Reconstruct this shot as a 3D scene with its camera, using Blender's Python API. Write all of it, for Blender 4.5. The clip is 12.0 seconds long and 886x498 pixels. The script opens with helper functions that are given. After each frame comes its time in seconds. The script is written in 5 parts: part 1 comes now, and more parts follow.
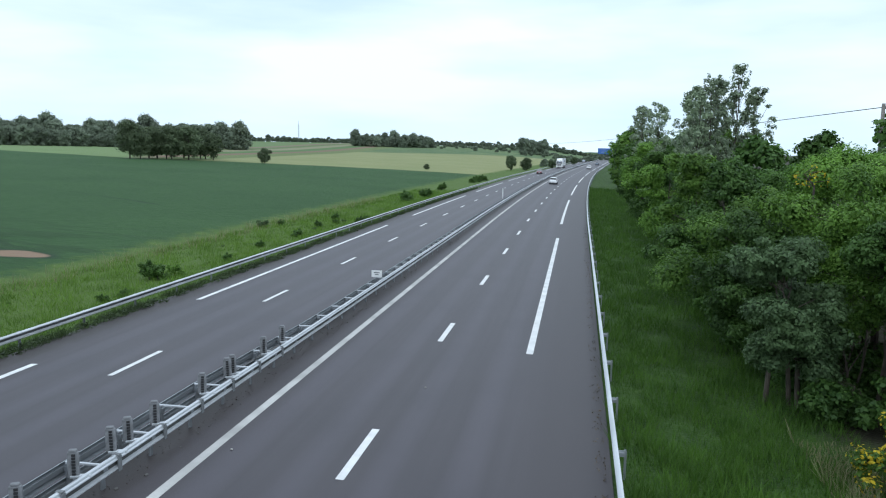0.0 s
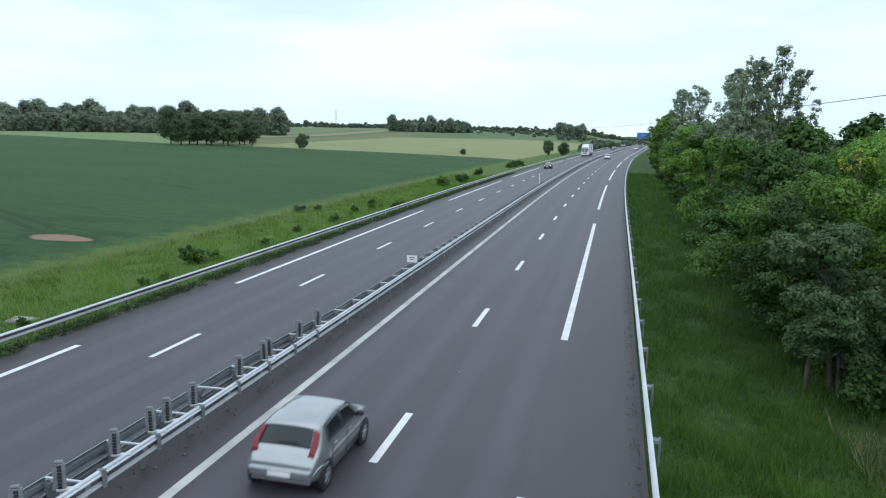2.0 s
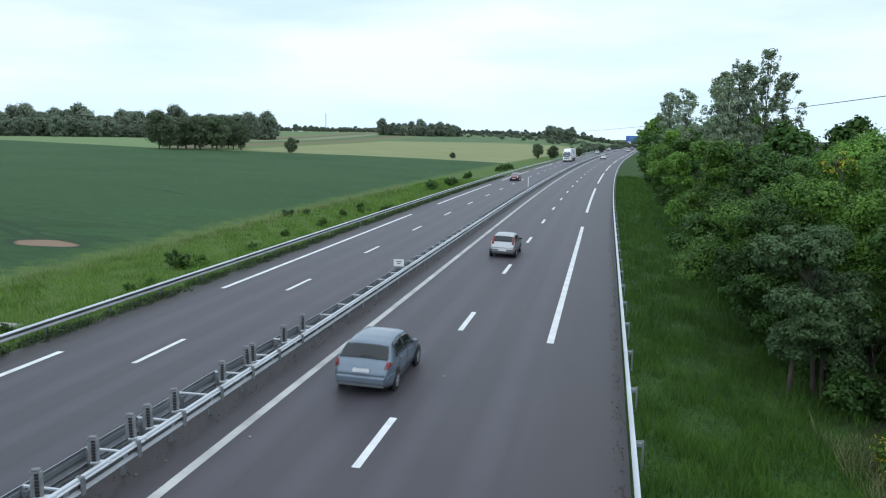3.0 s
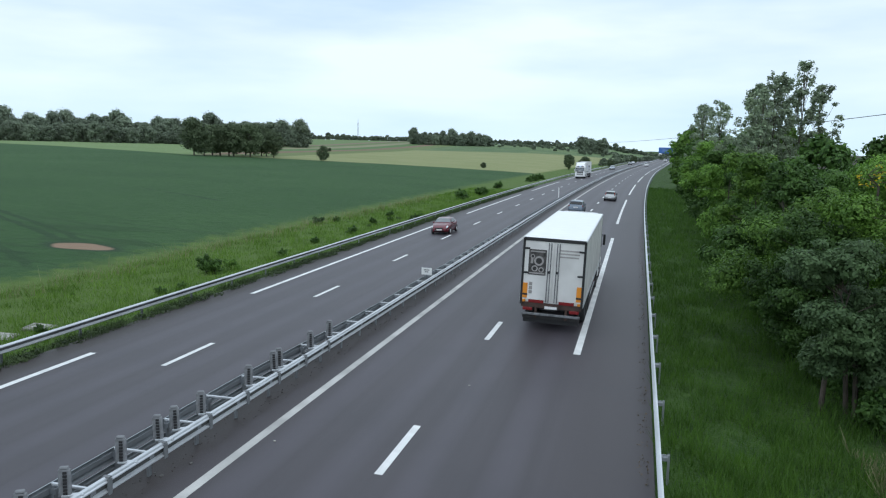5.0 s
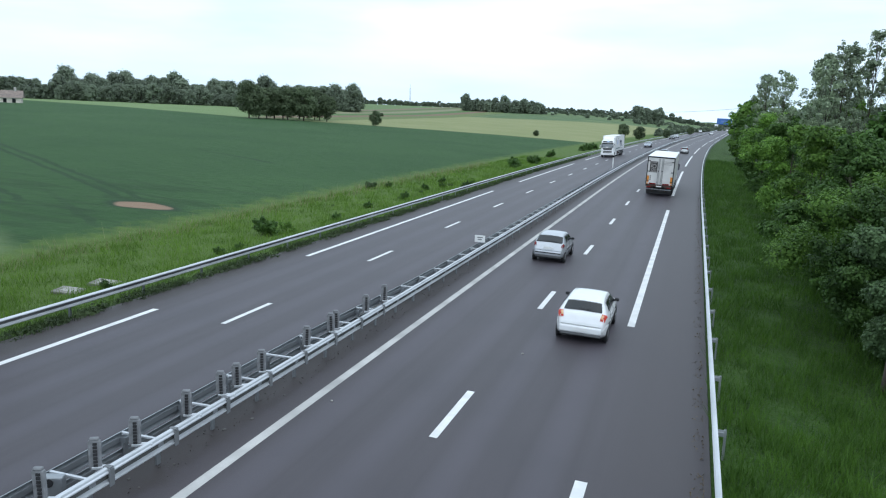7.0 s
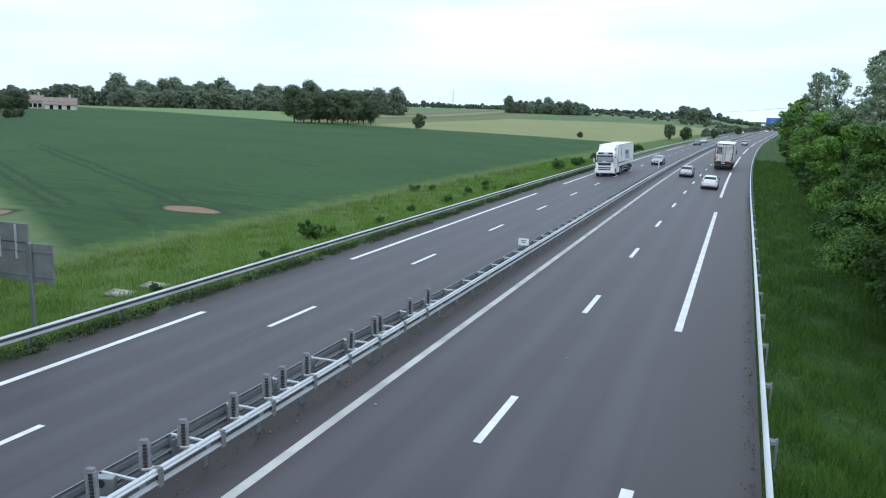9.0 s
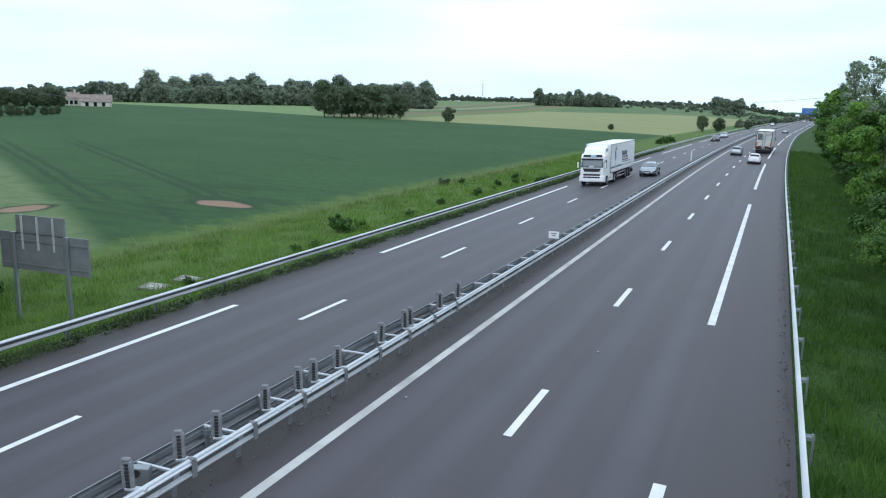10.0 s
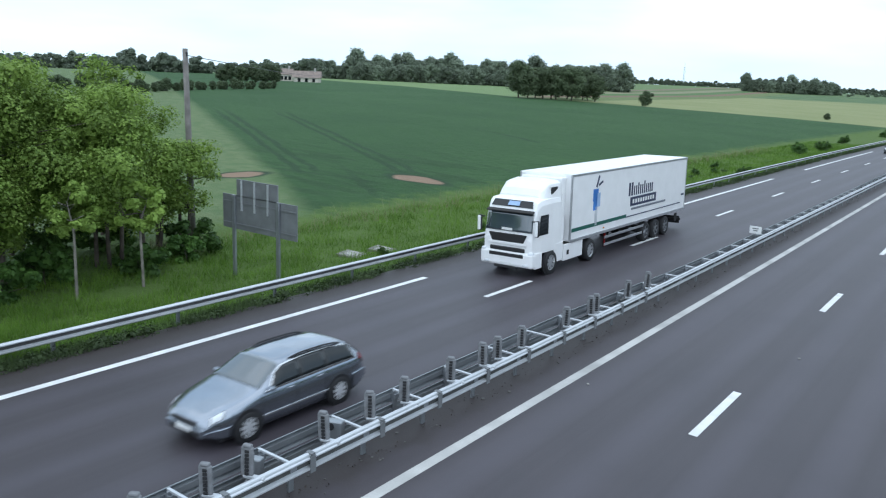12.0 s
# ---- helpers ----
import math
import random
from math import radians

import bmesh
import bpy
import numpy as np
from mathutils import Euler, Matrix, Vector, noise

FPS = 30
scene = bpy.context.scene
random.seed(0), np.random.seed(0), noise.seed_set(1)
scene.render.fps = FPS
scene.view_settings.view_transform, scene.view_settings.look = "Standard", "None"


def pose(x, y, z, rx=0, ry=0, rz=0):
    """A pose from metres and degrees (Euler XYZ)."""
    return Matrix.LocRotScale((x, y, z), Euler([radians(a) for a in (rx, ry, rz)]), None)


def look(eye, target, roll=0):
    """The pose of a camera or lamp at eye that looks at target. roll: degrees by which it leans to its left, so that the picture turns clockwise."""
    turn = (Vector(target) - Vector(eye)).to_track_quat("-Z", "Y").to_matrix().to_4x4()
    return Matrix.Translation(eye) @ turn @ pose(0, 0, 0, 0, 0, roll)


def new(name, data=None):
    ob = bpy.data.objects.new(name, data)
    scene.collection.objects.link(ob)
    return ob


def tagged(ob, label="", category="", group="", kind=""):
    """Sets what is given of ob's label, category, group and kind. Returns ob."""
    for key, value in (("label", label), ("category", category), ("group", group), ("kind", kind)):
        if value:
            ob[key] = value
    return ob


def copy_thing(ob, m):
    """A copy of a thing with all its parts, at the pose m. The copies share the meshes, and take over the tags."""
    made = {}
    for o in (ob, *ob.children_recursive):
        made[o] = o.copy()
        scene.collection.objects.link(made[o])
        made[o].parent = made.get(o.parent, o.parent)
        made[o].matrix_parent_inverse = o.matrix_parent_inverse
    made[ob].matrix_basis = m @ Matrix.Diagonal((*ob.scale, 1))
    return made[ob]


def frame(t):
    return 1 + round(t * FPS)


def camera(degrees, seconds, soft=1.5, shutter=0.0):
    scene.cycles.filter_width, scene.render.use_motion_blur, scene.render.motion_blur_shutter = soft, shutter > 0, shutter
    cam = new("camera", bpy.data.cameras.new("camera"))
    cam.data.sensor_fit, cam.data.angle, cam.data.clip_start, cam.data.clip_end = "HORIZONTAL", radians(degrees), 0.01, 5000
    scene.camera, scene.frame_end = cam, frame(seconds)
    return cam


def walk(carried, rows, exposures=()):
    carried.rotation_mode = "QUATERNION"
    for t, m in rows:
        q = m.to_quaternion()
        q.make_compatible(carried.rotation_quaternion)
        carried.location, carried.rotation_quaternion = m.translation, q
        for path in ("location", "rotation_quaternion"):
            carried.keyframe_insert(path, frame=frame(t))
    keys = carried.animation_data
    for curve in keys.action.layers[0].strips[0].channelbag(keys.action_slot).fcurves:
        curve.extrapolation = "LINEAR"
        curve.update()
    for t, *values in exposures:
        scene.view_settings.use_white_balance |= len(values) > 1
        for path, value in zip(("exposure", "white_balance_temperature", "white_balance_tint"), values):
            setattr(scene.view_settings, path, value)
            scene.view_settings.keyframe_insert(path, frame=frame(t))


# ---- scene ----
import functools

# ---- camera: held by hand on an overbridge, panning to the left ----
cam = camera(59.259, 12.0, soft=1.15, shutter=0.12)


def aim(x, y, z, yaw, pitch, roll):
    a, b = radians(yaw), radians(pitch)
    d = Vector((-math.sin(a) * math.cos(b), math.cos(a) * math.cos(b), math.sin(b)))
    return look((x, y, z), Vector((x, y, z)) + d * 10, roll)


walk(cam, [
    (0, aim(5.064, -0.063, 7.490, 9.730, -7.426, 0.927)),
    (0.5, aim(5.083, -0.080, 7.489, 9.467, -7.537, 0.872)),
    (1, aim(5.097, -0.056, 7.482, 10.361, -7.396, 1.157)),
    (1.5, aim(5.098, -0.015, 7.475, 13.037, -8.029, 1.117)),
    (2, aim(5.130, -0.023, 7.483, 12.427, -8.548, 0.728)),
    (2.5, aim(5.225, 0.039, 7.493, 11.443, -8.373, 0.580)),
    (4.5, aim(5.425, 0.063, 7.450, 13.610, -7.892, 0.795)),
    (5, aim(5.399, 0.050, 7.464, 13.944, -7.612, 1.159)),
    (5.5, aim(5.400, 0.030, 7.465, 15.137, -7.856, 1.598)),
    (6, aim(5.299, 0.028, 7.462, 15.511, -9.086, 1.526)),
    (6.5, aim(5.192, -0.012, 7.469, 16.148, -9.659, 1.203)),
    (7, aim(5.157, -0.044, 7.454, 17.475, -10.116, 2.144)),
    (7.2, aim(5.153, -0.008, 7.456, 18.059, -9.390, 1.377)),
    (8.8, aim(5.135, 0.029, 7.485, 21.095, -10.067, 1.564)),
    (9, aim(5.125, 0.010, 7.489, 20.704, -10.046, 1.530)),
    (9.5, aim(5.113, -0.023, 7.451, 21.582, -10.279, 1.468)),
    (10, aim(5.116, 0.040, 7.469, 22.920, -10.561, 0.987)),
    (10.5, aim(5.118, 0.058, 7.468, 23.892, -10.660, 1.540)),
    (11, aim(5.092, 0.023, 7.462, 26.430, -11.051, 1.485)),
    (11.5, aim(5.040, -0.010, 7.466, 30.315, -11.612, 2.079)),
    (12, aim(4.952, -0.079, 7.454, 36.553, -12.268, 2.247)),
], exposures=[(0.0, 0.05, 6050, 10), (2.7, 0.05, 6050, 10), (4.3, -0.36, 6300, 10), (5.0, -0.1, 6150, 10), (6.0, 0.0, 6050, 10), (6.5, 0.12, 6050, 10), (9.5, 0.11, 5920, 10), (12.0, 0.18, 5920, 10)])

# ---- world and sun: bright overcast evening sky ----
world = bpy.data.worlds.new("world")
scene.world = world
world.use_nodes = True
wn, wl = world.node_tree.nodes, world.node_tree.links
sky = wn.new("ShaderNodeTexSky")
sky.sky_type, sky.sun_disc = "NISHITA", False
sky.sun_elevation, sky.sun_rotation = radians(62), radians(150)
sky.dust_density, sky.ozone_density = 3.0, 1.5
coord = wn.new("ShaderNodeTexCoord")
stretch = wn.new("ShaderNodeMapping")
stretch.inputs["Scale"].default_value = (1.3, 1.3, 6.5)
wl.new(coord.outputs["Generated"], stretch.inputs["Vector"])
cloud = wn.new("ShaderNodeTexNoise")
cloud.inputs["Scale"].default_value, cloud.inputs["Detail"].default_value, cloud.inputs["Roughness"].default_value = 1.5, 5, 0.5
wl.new(stretch.outputs["Vector"], cloud.inputs["Vector"])
tone = wn.new("ShaderNodeValToRGB")
tone.color_ramp.elements[0].position, tone.color_ramp.elements[0].color = 0.36, (7.1, 9.0, 10.6, 1)
tone.color_ramp.elements[1].position, tone.color_ramp.elements[1].color = 0.62, (10.8, 12.0, 12.5, 1)
wl.new(cloud.outputs["Fac"], tone.inputs["Fac"])
veil = wn.new("ShaderNodeMixRGB")
veil.inputs["Fac"].default_value = 0.9
wl.new(sky.outputs["Color"], veil.inputs["Color1"])
wl.new(tone.outputs["Color"], veil.inputs["Color2"])
low = wn.new("ShaderNodeSeparateXYZ")
wl.new(coord.outputs["Generated"], low.inputs["Vector"])
rim_light = wn.new("ShaderNodeMapRange")
rim_light.inputs["From Min"].default_value, rim_light.inputs["From Max"].default_value = 0.13, 0.02
rim_light.inputs["To Max"].default_value = 0.5
wl.new(low.outputs["Z"], rim_light.inputs["Value"])
bright = wn.new("ShaderNodeMixRGB")
bright.inputs["Color2"].default_value = (9.2, 11.4, 12.3, 1)
wl.new(rim_light.outputs["Result"], bright.inputs["Fac"])
wl.new(veil.outputs["Color"], bright.inputs["Color1"])
back = wn["Background"]
back.inputs["Strength"].default_value = 0.1
wl.new(bright.outputs["Color"], back.inputs["Color"])

sun = new("sun", bpy.data.lights.new("sun", "SUN"))
sun.data.energy, sun.data.angle, sun.data.color = 1.0, radians(130), (1, 0.97, 0.93)
sun.matrix_world = look((45, -78, 170), (0, 0, 0))


# ---- materials ----
def nodes_of(name):
    m = bpy.data.materials.new(name)
    m.use_nodes = True
    return m, m.node_tree.nodes, m.node_tree.links, m.node_tree.nodes["Principled BSDF"]


def grain(n, l, vector, scale, detail=4):
    t = n.new("ShaderNodeTexNoise")
    t.inputs["Scale"].default_value, t.inputs["Detail"].default_value = scale, detail
    l.new(vector, t.inputs["Vector"])
    return t.outputs["Fac"]


def mixed(n, l, fac, a, b):
    """A colour between a and b (colours or sockets)."""
    m = n.new("ShaderNodeMixRGB")
    for key, v in (("Fac", fac), ("Color1", a), ("Color2", b)):
        if isinstance(v, bpy.types.NodeSocket):
            l.new(v, m.inputs[key])
        elif isinstance(v, tuple):
            m.inputs[key].default_value = (*v, 1)
        else:
            m.inputs[key].default_value = v
    return m.outputs["Color"]


def ramp(n, l, value, lo, hi):
    r = n.new("ShaderNodeMapRange")
    r.inputs["From Min"].default_value, r.inputs["From Max"].default_value = lo, hi
    l.new(value, r.inputs["Value"])
    return r.outputs["Result"]


def calc(n, l, op, a, b=0.0):
    m = n.new("ShaderNodeMath")
    m.operation = op
    for k, v in enumerate((a, b)):
        if isinstance(v, bpy.types.NodeSocket):
            l.new(v, m.inputs[k])
        else:
            m.inputs[k].default_value = v
    return m.outputs[0]


def bumped(n, l, bsdf, height, strength, distance=0.02):
    b = n.new("ShaderNodeBump")
    b.inputs["Strength"].default_value, b.inputs["Distance"].default_value = strength, distance
    l.new(height, b.inputs["Height"])
    l.new(b.outputs["Normal"], bsdf.inputs["Normal"])


@functools.cache
def plain(name, color, rough=0.5, metal=0.0, vary=0.12, fine=30.0, coarse=2.0, bump=0.0, coat=0.0):
    """A surface with grain at two scales."""
    m, n, l, p = nodes_of(name)
    v = n.new("ShaderNodeTexCoord").outputs["Object"]
    a, b = grain(n, l, v, fine), grain(n, l, v, coarse)
    dark = tuple(k * (1 - 2 * vary) for k in color)
    light = tuple(min(1, k * (1 + vary)) for k in color)
    c = mixed(n, l, ramp(n, l, b, 0.3, 0.7), dark, light)
    c = mixed(n, l, calc(n, l, "MULTIPLY", ramp(n, l, a, 0.4, 0.75), 0.35), c, dark)
    l.new(c, p.inputs["Base Color"])
    p.inputs["Roughness"].default_value, p.inputs["Metallic"].default_value = rough, metal
    p.inputs["Coat Weight"].default_value = coat
    if bump:
        bumped(n, l, p, a, bump)
    return m


def leafy(name, dark, light, rough=0.55):
    """Leaves: each leaf its own shade, clumps lighter and darker, some light through the blade."""
    m, n, l, p = nodes_of(name)
    g = n.new("ShaderNodeNewGeometry")
    v = n.new("ShaderNodeTexCoord").outputs["Object"]
    c = mixed(n, l, calc(n, l, "ADD", calc(n, l, "MULTIPLY", g.outputs["Random Per Island"], 0.55), 0.12), dark, light)
    c = mixed(n, l, calc(n, l, "MULTIPLY", ramp(n, l, grain(n, l, v, 0.7, 2), 0.4, 0.7), 0.6), c, tuple(k * 1.25 for k in light))
    tint = n.new("ShaderNodeHueSaturation")
    l.new(c, tint.inputs["Color"])
    l.new(calc(n, l, "ADD", calc(n, l, "MULTIPLY", n.new("ShaderNodeObjectInfo").outputs["Random"], 0.45), 0.75), tint.inputs["Value"])
    l.new(tint.outputs["Color"], p.inputs["Base Color"])
    p.inputs["Roughness"].default_value = rough
    p.inputs["Specular IOR Level"].default_value = 0.25
    thin = n.new("ShaderNodeBsdfTranslucent")
    l.new(tint.outputs["Color"], thin.inputs["Color"])
    mix = n.new("ShaderNodeMixShader")
    mix.inputs["Fac"].default_value = 0.3
    l.new(p.outputs["BSDF"], mix.inputs[1])
    l.new(thin.outputs["BSDF"], mix.inputs[2])
    l.new(mix.outputs["Shader"], n["Material Output"].inputs["Surface"])
    return m


def asphalt_material():
    """Dark asphalt: polished wheel tracks along each lane, browner dust towards the shoulders, fine stone grain."""
    m, n, l, p = nodes_of("asphalt")
    uv = n.new("ShaderNodeUVMap")
    across = n.new("ShaderNodeSeparateXYZ")
    l.new(uv.outputs["UV"], across.inputs["Vector"])
    x = across.outputs["X"]
    pos = n.new("ShaderNodeNewGeometry").outputs["Position"]
    stones, blots = grain(n, l, pos, 55, 3), grain(n, l, pos, 0.35, 5)
    wave = calc(n, l, "COSINE", calc(n, l, "MULTIPLY", calc(n, l, "ADD", x, 0.9), 3.49))
    tracks = ramp(n, l, wave, -0.2, 1.0)
    lane = calc(n, l, "MULTIPLY", tracks, ramp(n, l, calc(n, l, "ABSOLUTE", x), 3.9, 3.1))
    streak = n.new("ShaderNodeMapping")
    streak.inputs["Scale"].default_value = (1.6, 0.03, 1)
    l.new(uv.outputs["UV"], streak.inputs["Vector"])
    lines = grain(n, l, streak.outputs["Vector"], 2.2, 4)
    c = mixed(n, l, ramp(n, l, lines, 0.2, 0.82), (0.040, 0.033, 0.038), (0.057, 0.048, 0.056))
    c = mixed(n, l, calc(n, l, "MULTIPLY", lane, 0.55), c, (0.073, 0.064, 0.079))
    c = mixed(n, l, calc(n, l, "MULTIPLY", ramp(n, l, calc(n, l, "ABSOLUTE", x), 3.4, 4.6), 0.7), c, (0.041, 0.033, 0.036))
    c = mixed(n, l, calc(n, l, "MULTIPLY", ramp(n, l, blots, 0.45, 0.75), 0.35), c, (0.032, 0.028, 0.034))
    dirt = calc(n, l, "ADD", x, calc(n, l, "MULTIPLY", grain(n, l, pos, 1.6, 5), 0.9))
    c = mixed(n, l, calc(n, l, "MULTIPLY", ramp(n, l, dirt, -3.55, -3.95), 0.8), c, (0.030, 0.023, 0.021))
    c = mixed(n, l, calc(n, l, "MULTIPLY", ramp(n, l, stones, 0.5, 0.8), 0.30), c, (0.080, 0.070, 0.084))
    l.new(c, p.inputs["Base Color"])
    p.inputs["Roughness"].default_value = 0.55
    p.inputs["Specular IOR Level"].default_value = 0.5
    bumped(n, l, p, stones, 0.35, 0.01)
    return m


def half_plane(n, l, pos, a, b, soft):
    """1 to the left of the line from a to b on the ground, 0 to its right, with a soft ragged edge."""
    (ax, ay), (bx, by) = a, b
    k = math.hypot(bx - ax, by - ay)
    nx, ny = -(by - ay) / k, (bx - ax) / k
    d = n.new("ShaderNodeVectorMath")
    d.operation = "DOT_PRODUCT"
    l.new(pos, d.inputs[0])
    d.inputs[1].default_value = (nx, ny, 0)
    s = calc(n, l, "SUBTRACT", d.outputs["Value"], nx * ax + ny * ay)
    return s, ramp(n, l, s, -soft, soft)


def ground_material():
    """Verge grass, a dark green crop with tramlines and bare patches, paler fields beyond."""
    m, n, l, p = nodes_of("fields")
    raw = n.new("ShaderNodeNewGeometry").outputs["Position"]
    uv = n.new("ShaderNodeSeparateXYZ")
    l.new(n.new("ShaderNodeUVMap").outputs["UV"], uv.inputs["Vector"])
    x, y = uv.outputs["X"], uv.outputs["Y"]
    wob = n.new("ShaderNodeTexNoise")
    wob.inputs["Scale"].default_value = 0.35
    l.new(raw, wob.inputs["Vector"])
    push = n.new("ShaderNodeVectorMath")
    push.operation = "MULTIPLY_ADD"
    l.new(wob.outputs["Color"], push.inputs[0])
    push.inputs[1].default_value = (1.3, 1.3, 0)
    l.new(raw, push.inputs[2])
    pos = push.outputs["Vector"]
    blades, tufts, broad = grain(n, l, raw, 9, 3), grain(n, l, raw, 0.9, 4), grain(n, l, raw, 0.05, 4)
    grass = mixed(n, l, ramp(n, l, tufts, 0.3, 0.72), (0.018, 0.046, 0.008), (0.048, 0.098, 0.016))
    # far verge lightened; the near tone holds the hedgerow's shade
    grass = mixed(n, l, calc(n, l, "MULTIPLY", ramp(n, l, x, -10, -20), 0.55), grass, (0.115, 0.180, 0.034))
    grass = mixed(n, l, calc(n, l, "MULTIPLY", ramp(n, l, blades, 0.5, 0.8), 0.5), grass, (0.10, 0.14, 0.04))
    crop = mixed(n, l, ramp(n, l, broad, 0.3, 0.7), (0.025, 0.070, 0.018), (0.039, 0.092, 0.026))
    crop = mixed(n, l, calc(n, l, "MULTIPLY", ramp(n, l, tufts, 0.4, 0.75), 0.5), crop, (0.015, 0.054, 0.013))
    # the farther fields' colours are lightened further to hold some haze
    pale = mixed(n, l, ramp(n, l, broad, 0.3, 0.7), (0.205, 0.228, 0.095), (0.245, 0.258, 0.118))
    meadow = mixed(n, l, ramp(n, l, broad, 0.3, 0.7), (0.135, 0.205, 0.080), (0.165, 0.230, 0.092))
    far = mixed(n, l, ramp(n, l, broad, 0.35, 0.65), (0.075, 0.130, 0.055), (0.130, 0.180, 0.075))
    # paler fields past the edge of the crop
    near = calc(n, l, "MAXIMUM", half_plane(n, l, pos, (-28, 239), (-119, 202), 1.5)[1], half_plane(n, l, pos, (-119, 202), (-236, 244), 1.5)[1])
    strip = half_plane(n, l, pos, (-111, 300), (-123, 438), 1.5)[0]
    field = mixed(n, l, half_plane(n, l, pos, (-123, 450), (-59, 515), 5)[1], pale, far)
    for edge, tint in ((0, (0.125, 0.165, 0.060)), (14, (0.185, 0.125, 0.085)), (23, (0.085, 0.150, 0.050)), (37, (0.210, 0.205, 0.120)), (52, (0.110, 0.150, 0.060)), (66, (0.190, 0.145, 0.100)), (76, (0.120, 0.180, 0.070))):
        field = mixed(n, l, ramp(n, l, strip, edge - 1.0, edge + 1.0), field, tint)
    field = mixed(n, l, half_plane(n, l, pos, (5, 0), (-231, 400), 6)[1], field, meadow)
    c = mixed(n, l, near, field, crop)
    # tramlines and bare patches in the crop
    for a, b, lo, hi in (((-72, 63), (-43, 46), -84, -40), ((-73, 62), (-44, 45), -84, -40), ((-74, 74), (-37, 52.5), -82, -35), ((-75, 73), (-38, 51.5), -82, -35), ((-45, 41), (-33, 44.5), -43, -34), ((-39, 47), (-32, 42), -39, -31), ((-60, 93), (-40, 85), -58, -44)):
        s = calc(n, l, "ABSOLUTE", half_plane(n, l, pos, a, b, 1)[0])
        on = calc(n, l, "MULTIPLY", ramp(n, l, s, 0.42, 0.24), calc(n, l, "MULTIPLY", ramp(n, l, x, lo - 8, lo + 8), ramp(n, l, x, hi + 1, hi - 1)))
        c = mixed(n, l, calc(n, l, "MULTIPLY", on, 0.65), c, (0.012, 0.036, 0.013))
    px = n.new("ShaderNodeSeparateXYZ")
    l.new(pos, px.inputs["Vector"])
    swirl = n.new("ShaderNodeMapping")
    swirl.inputs["Scale"].default_value, swirl.inputs["Rotation"].default_value = (0.10, 0.42, 0.1), (0, 0, radians(-28))
    l.new(pos, swirl.inputs["Vector"])
    far_off = n.new("ShaderNodeVectorMath")
    far_off.operation = "DISTANCE"
    l.new(raw, far_off.inputs[0])
    far_off.inputs[1].default_value = (-37, 46, 0)
    lodged = calc(n, l, "MULTIPLY", ramp(n, l, grain(n, l, swirl.outputs["Vector"], 1.3, 3), 0.50, 0.58), ramp(n, l, far_off.outputs["Value"], 24, 9))
    c = mixed(n, l, calc(n, l, "MULTIPLY", lodged, 0.65), c, (0.018, 0.050, 0.014))
    hay = mixed(n, l, ramp(n, l, tufts, 0.3, 0.7), (0.085, 0.140, 0.052), (0.135, 0.175, 0.078))
    c = mixed(n, l, half_plane(n, l, pos, (-41.7, 41), (-152.8, 107), 0.8)[1], c, hay)
    for cx, cy, rx, ry in ((-32.8, 48.8, 2.3, 1.35), (-40.6, 37.4, 1.0, 2.0)):
        u = calc(n, l, "POWER", calc(n, l, "DIVIDE", calc(n, l, "SUBTRACT", px.outputs["X"], cx), rx), 2.0)
        w = calc(n, l, "POWER", calc(n, l, "DIVIDE", calc(n, l, "SUBTRACT", px.outputs["Y"], cy), ry), 2.0)
        r = calc(n, l, "ADD", u, w)
        c = mixed(n, l, ramp(n, l, r, 2.2, 1.2), c, (0.020, 0.045, 0.020))
        c = mixed(n, l, ramp(n, l, r, 1.15, 0.75), c, (0.25, 0.170, 0.115))
    c = mixed(n, l, ramp(n, l, calc(n, l, "ADD", x, calc(n, l, "MULTIPLY", tufts, 5.0)), -27.5, -25.5), c, grass)
    # leaf litter under the hedgerow, its colour darkened for the shade there
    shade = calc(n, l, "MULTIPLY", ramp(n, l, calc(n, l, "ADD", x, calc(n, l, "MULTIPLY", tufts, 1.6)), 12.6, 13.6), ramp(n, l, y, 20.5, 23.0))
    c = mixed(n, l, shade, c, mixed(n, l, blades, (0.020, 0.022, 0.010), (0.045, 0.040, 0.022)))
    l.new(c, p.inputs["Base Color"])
    p.inputs["Roughness"].default_value = 0.9
    p.inputs["Specular IOR Level"].default_value = 0.16
    p.inputs["Sheen Weight"].default_value, p.inputs["Sheen Roughness"].default_value = 0.025, 0.5
    bumped(n, l, p, calc(n, l, "ADD", blades, calc(n, l, "MULTIPLY", tufts, 2.0)), 0.6, 0.15)
    return m


ASPHALT, FIELDS = asphalt_material(), ground_material()
PAINT = plain("road_paint", (0.74, 0.74, 0.73), 0.6, vary=0.10, fine=40, coarse=1.5)
WORN_PAINT = plain("worn_road_paint", (0.50, 0.49, 0.47), 0.7, vary=0.16, fine=25, coarse=0.8)
ZINC = plain("galvanised_steel", (0.34, 0.36, 0.38), 0.45, 0.7, vary=0.10, fine=12, coarse=0.7)
ZINC_LIGHT = plain("pale_galvanised_steel", (0.60, 0.62, 0.645), 0.42, 0.45, vary=0.08, fine=12, coarse=0.6)
GREY_BACK = plain("weathered_aluminium", (0.22, 0.23, 0.24), 0.6, 0.4, vary=0.10)
# shade inside the rail grooves, put into a dark colour
GROOVE_SHADE = plain("groove_shade", (0.080, 0.082, 0.080), 0.9, vary=0.25, fine=8, coarse=0.6)
STAINED = plain("stained_concrete", (0.27, 0.26, 0.235), 0.9, vary=0.22, fine=9, coarse=1.5, bump=0.3)
CONCRETE = plain("concrete", (0.40, 0.39, 0.36), 0.85, vary=0.15, bump=0.3)
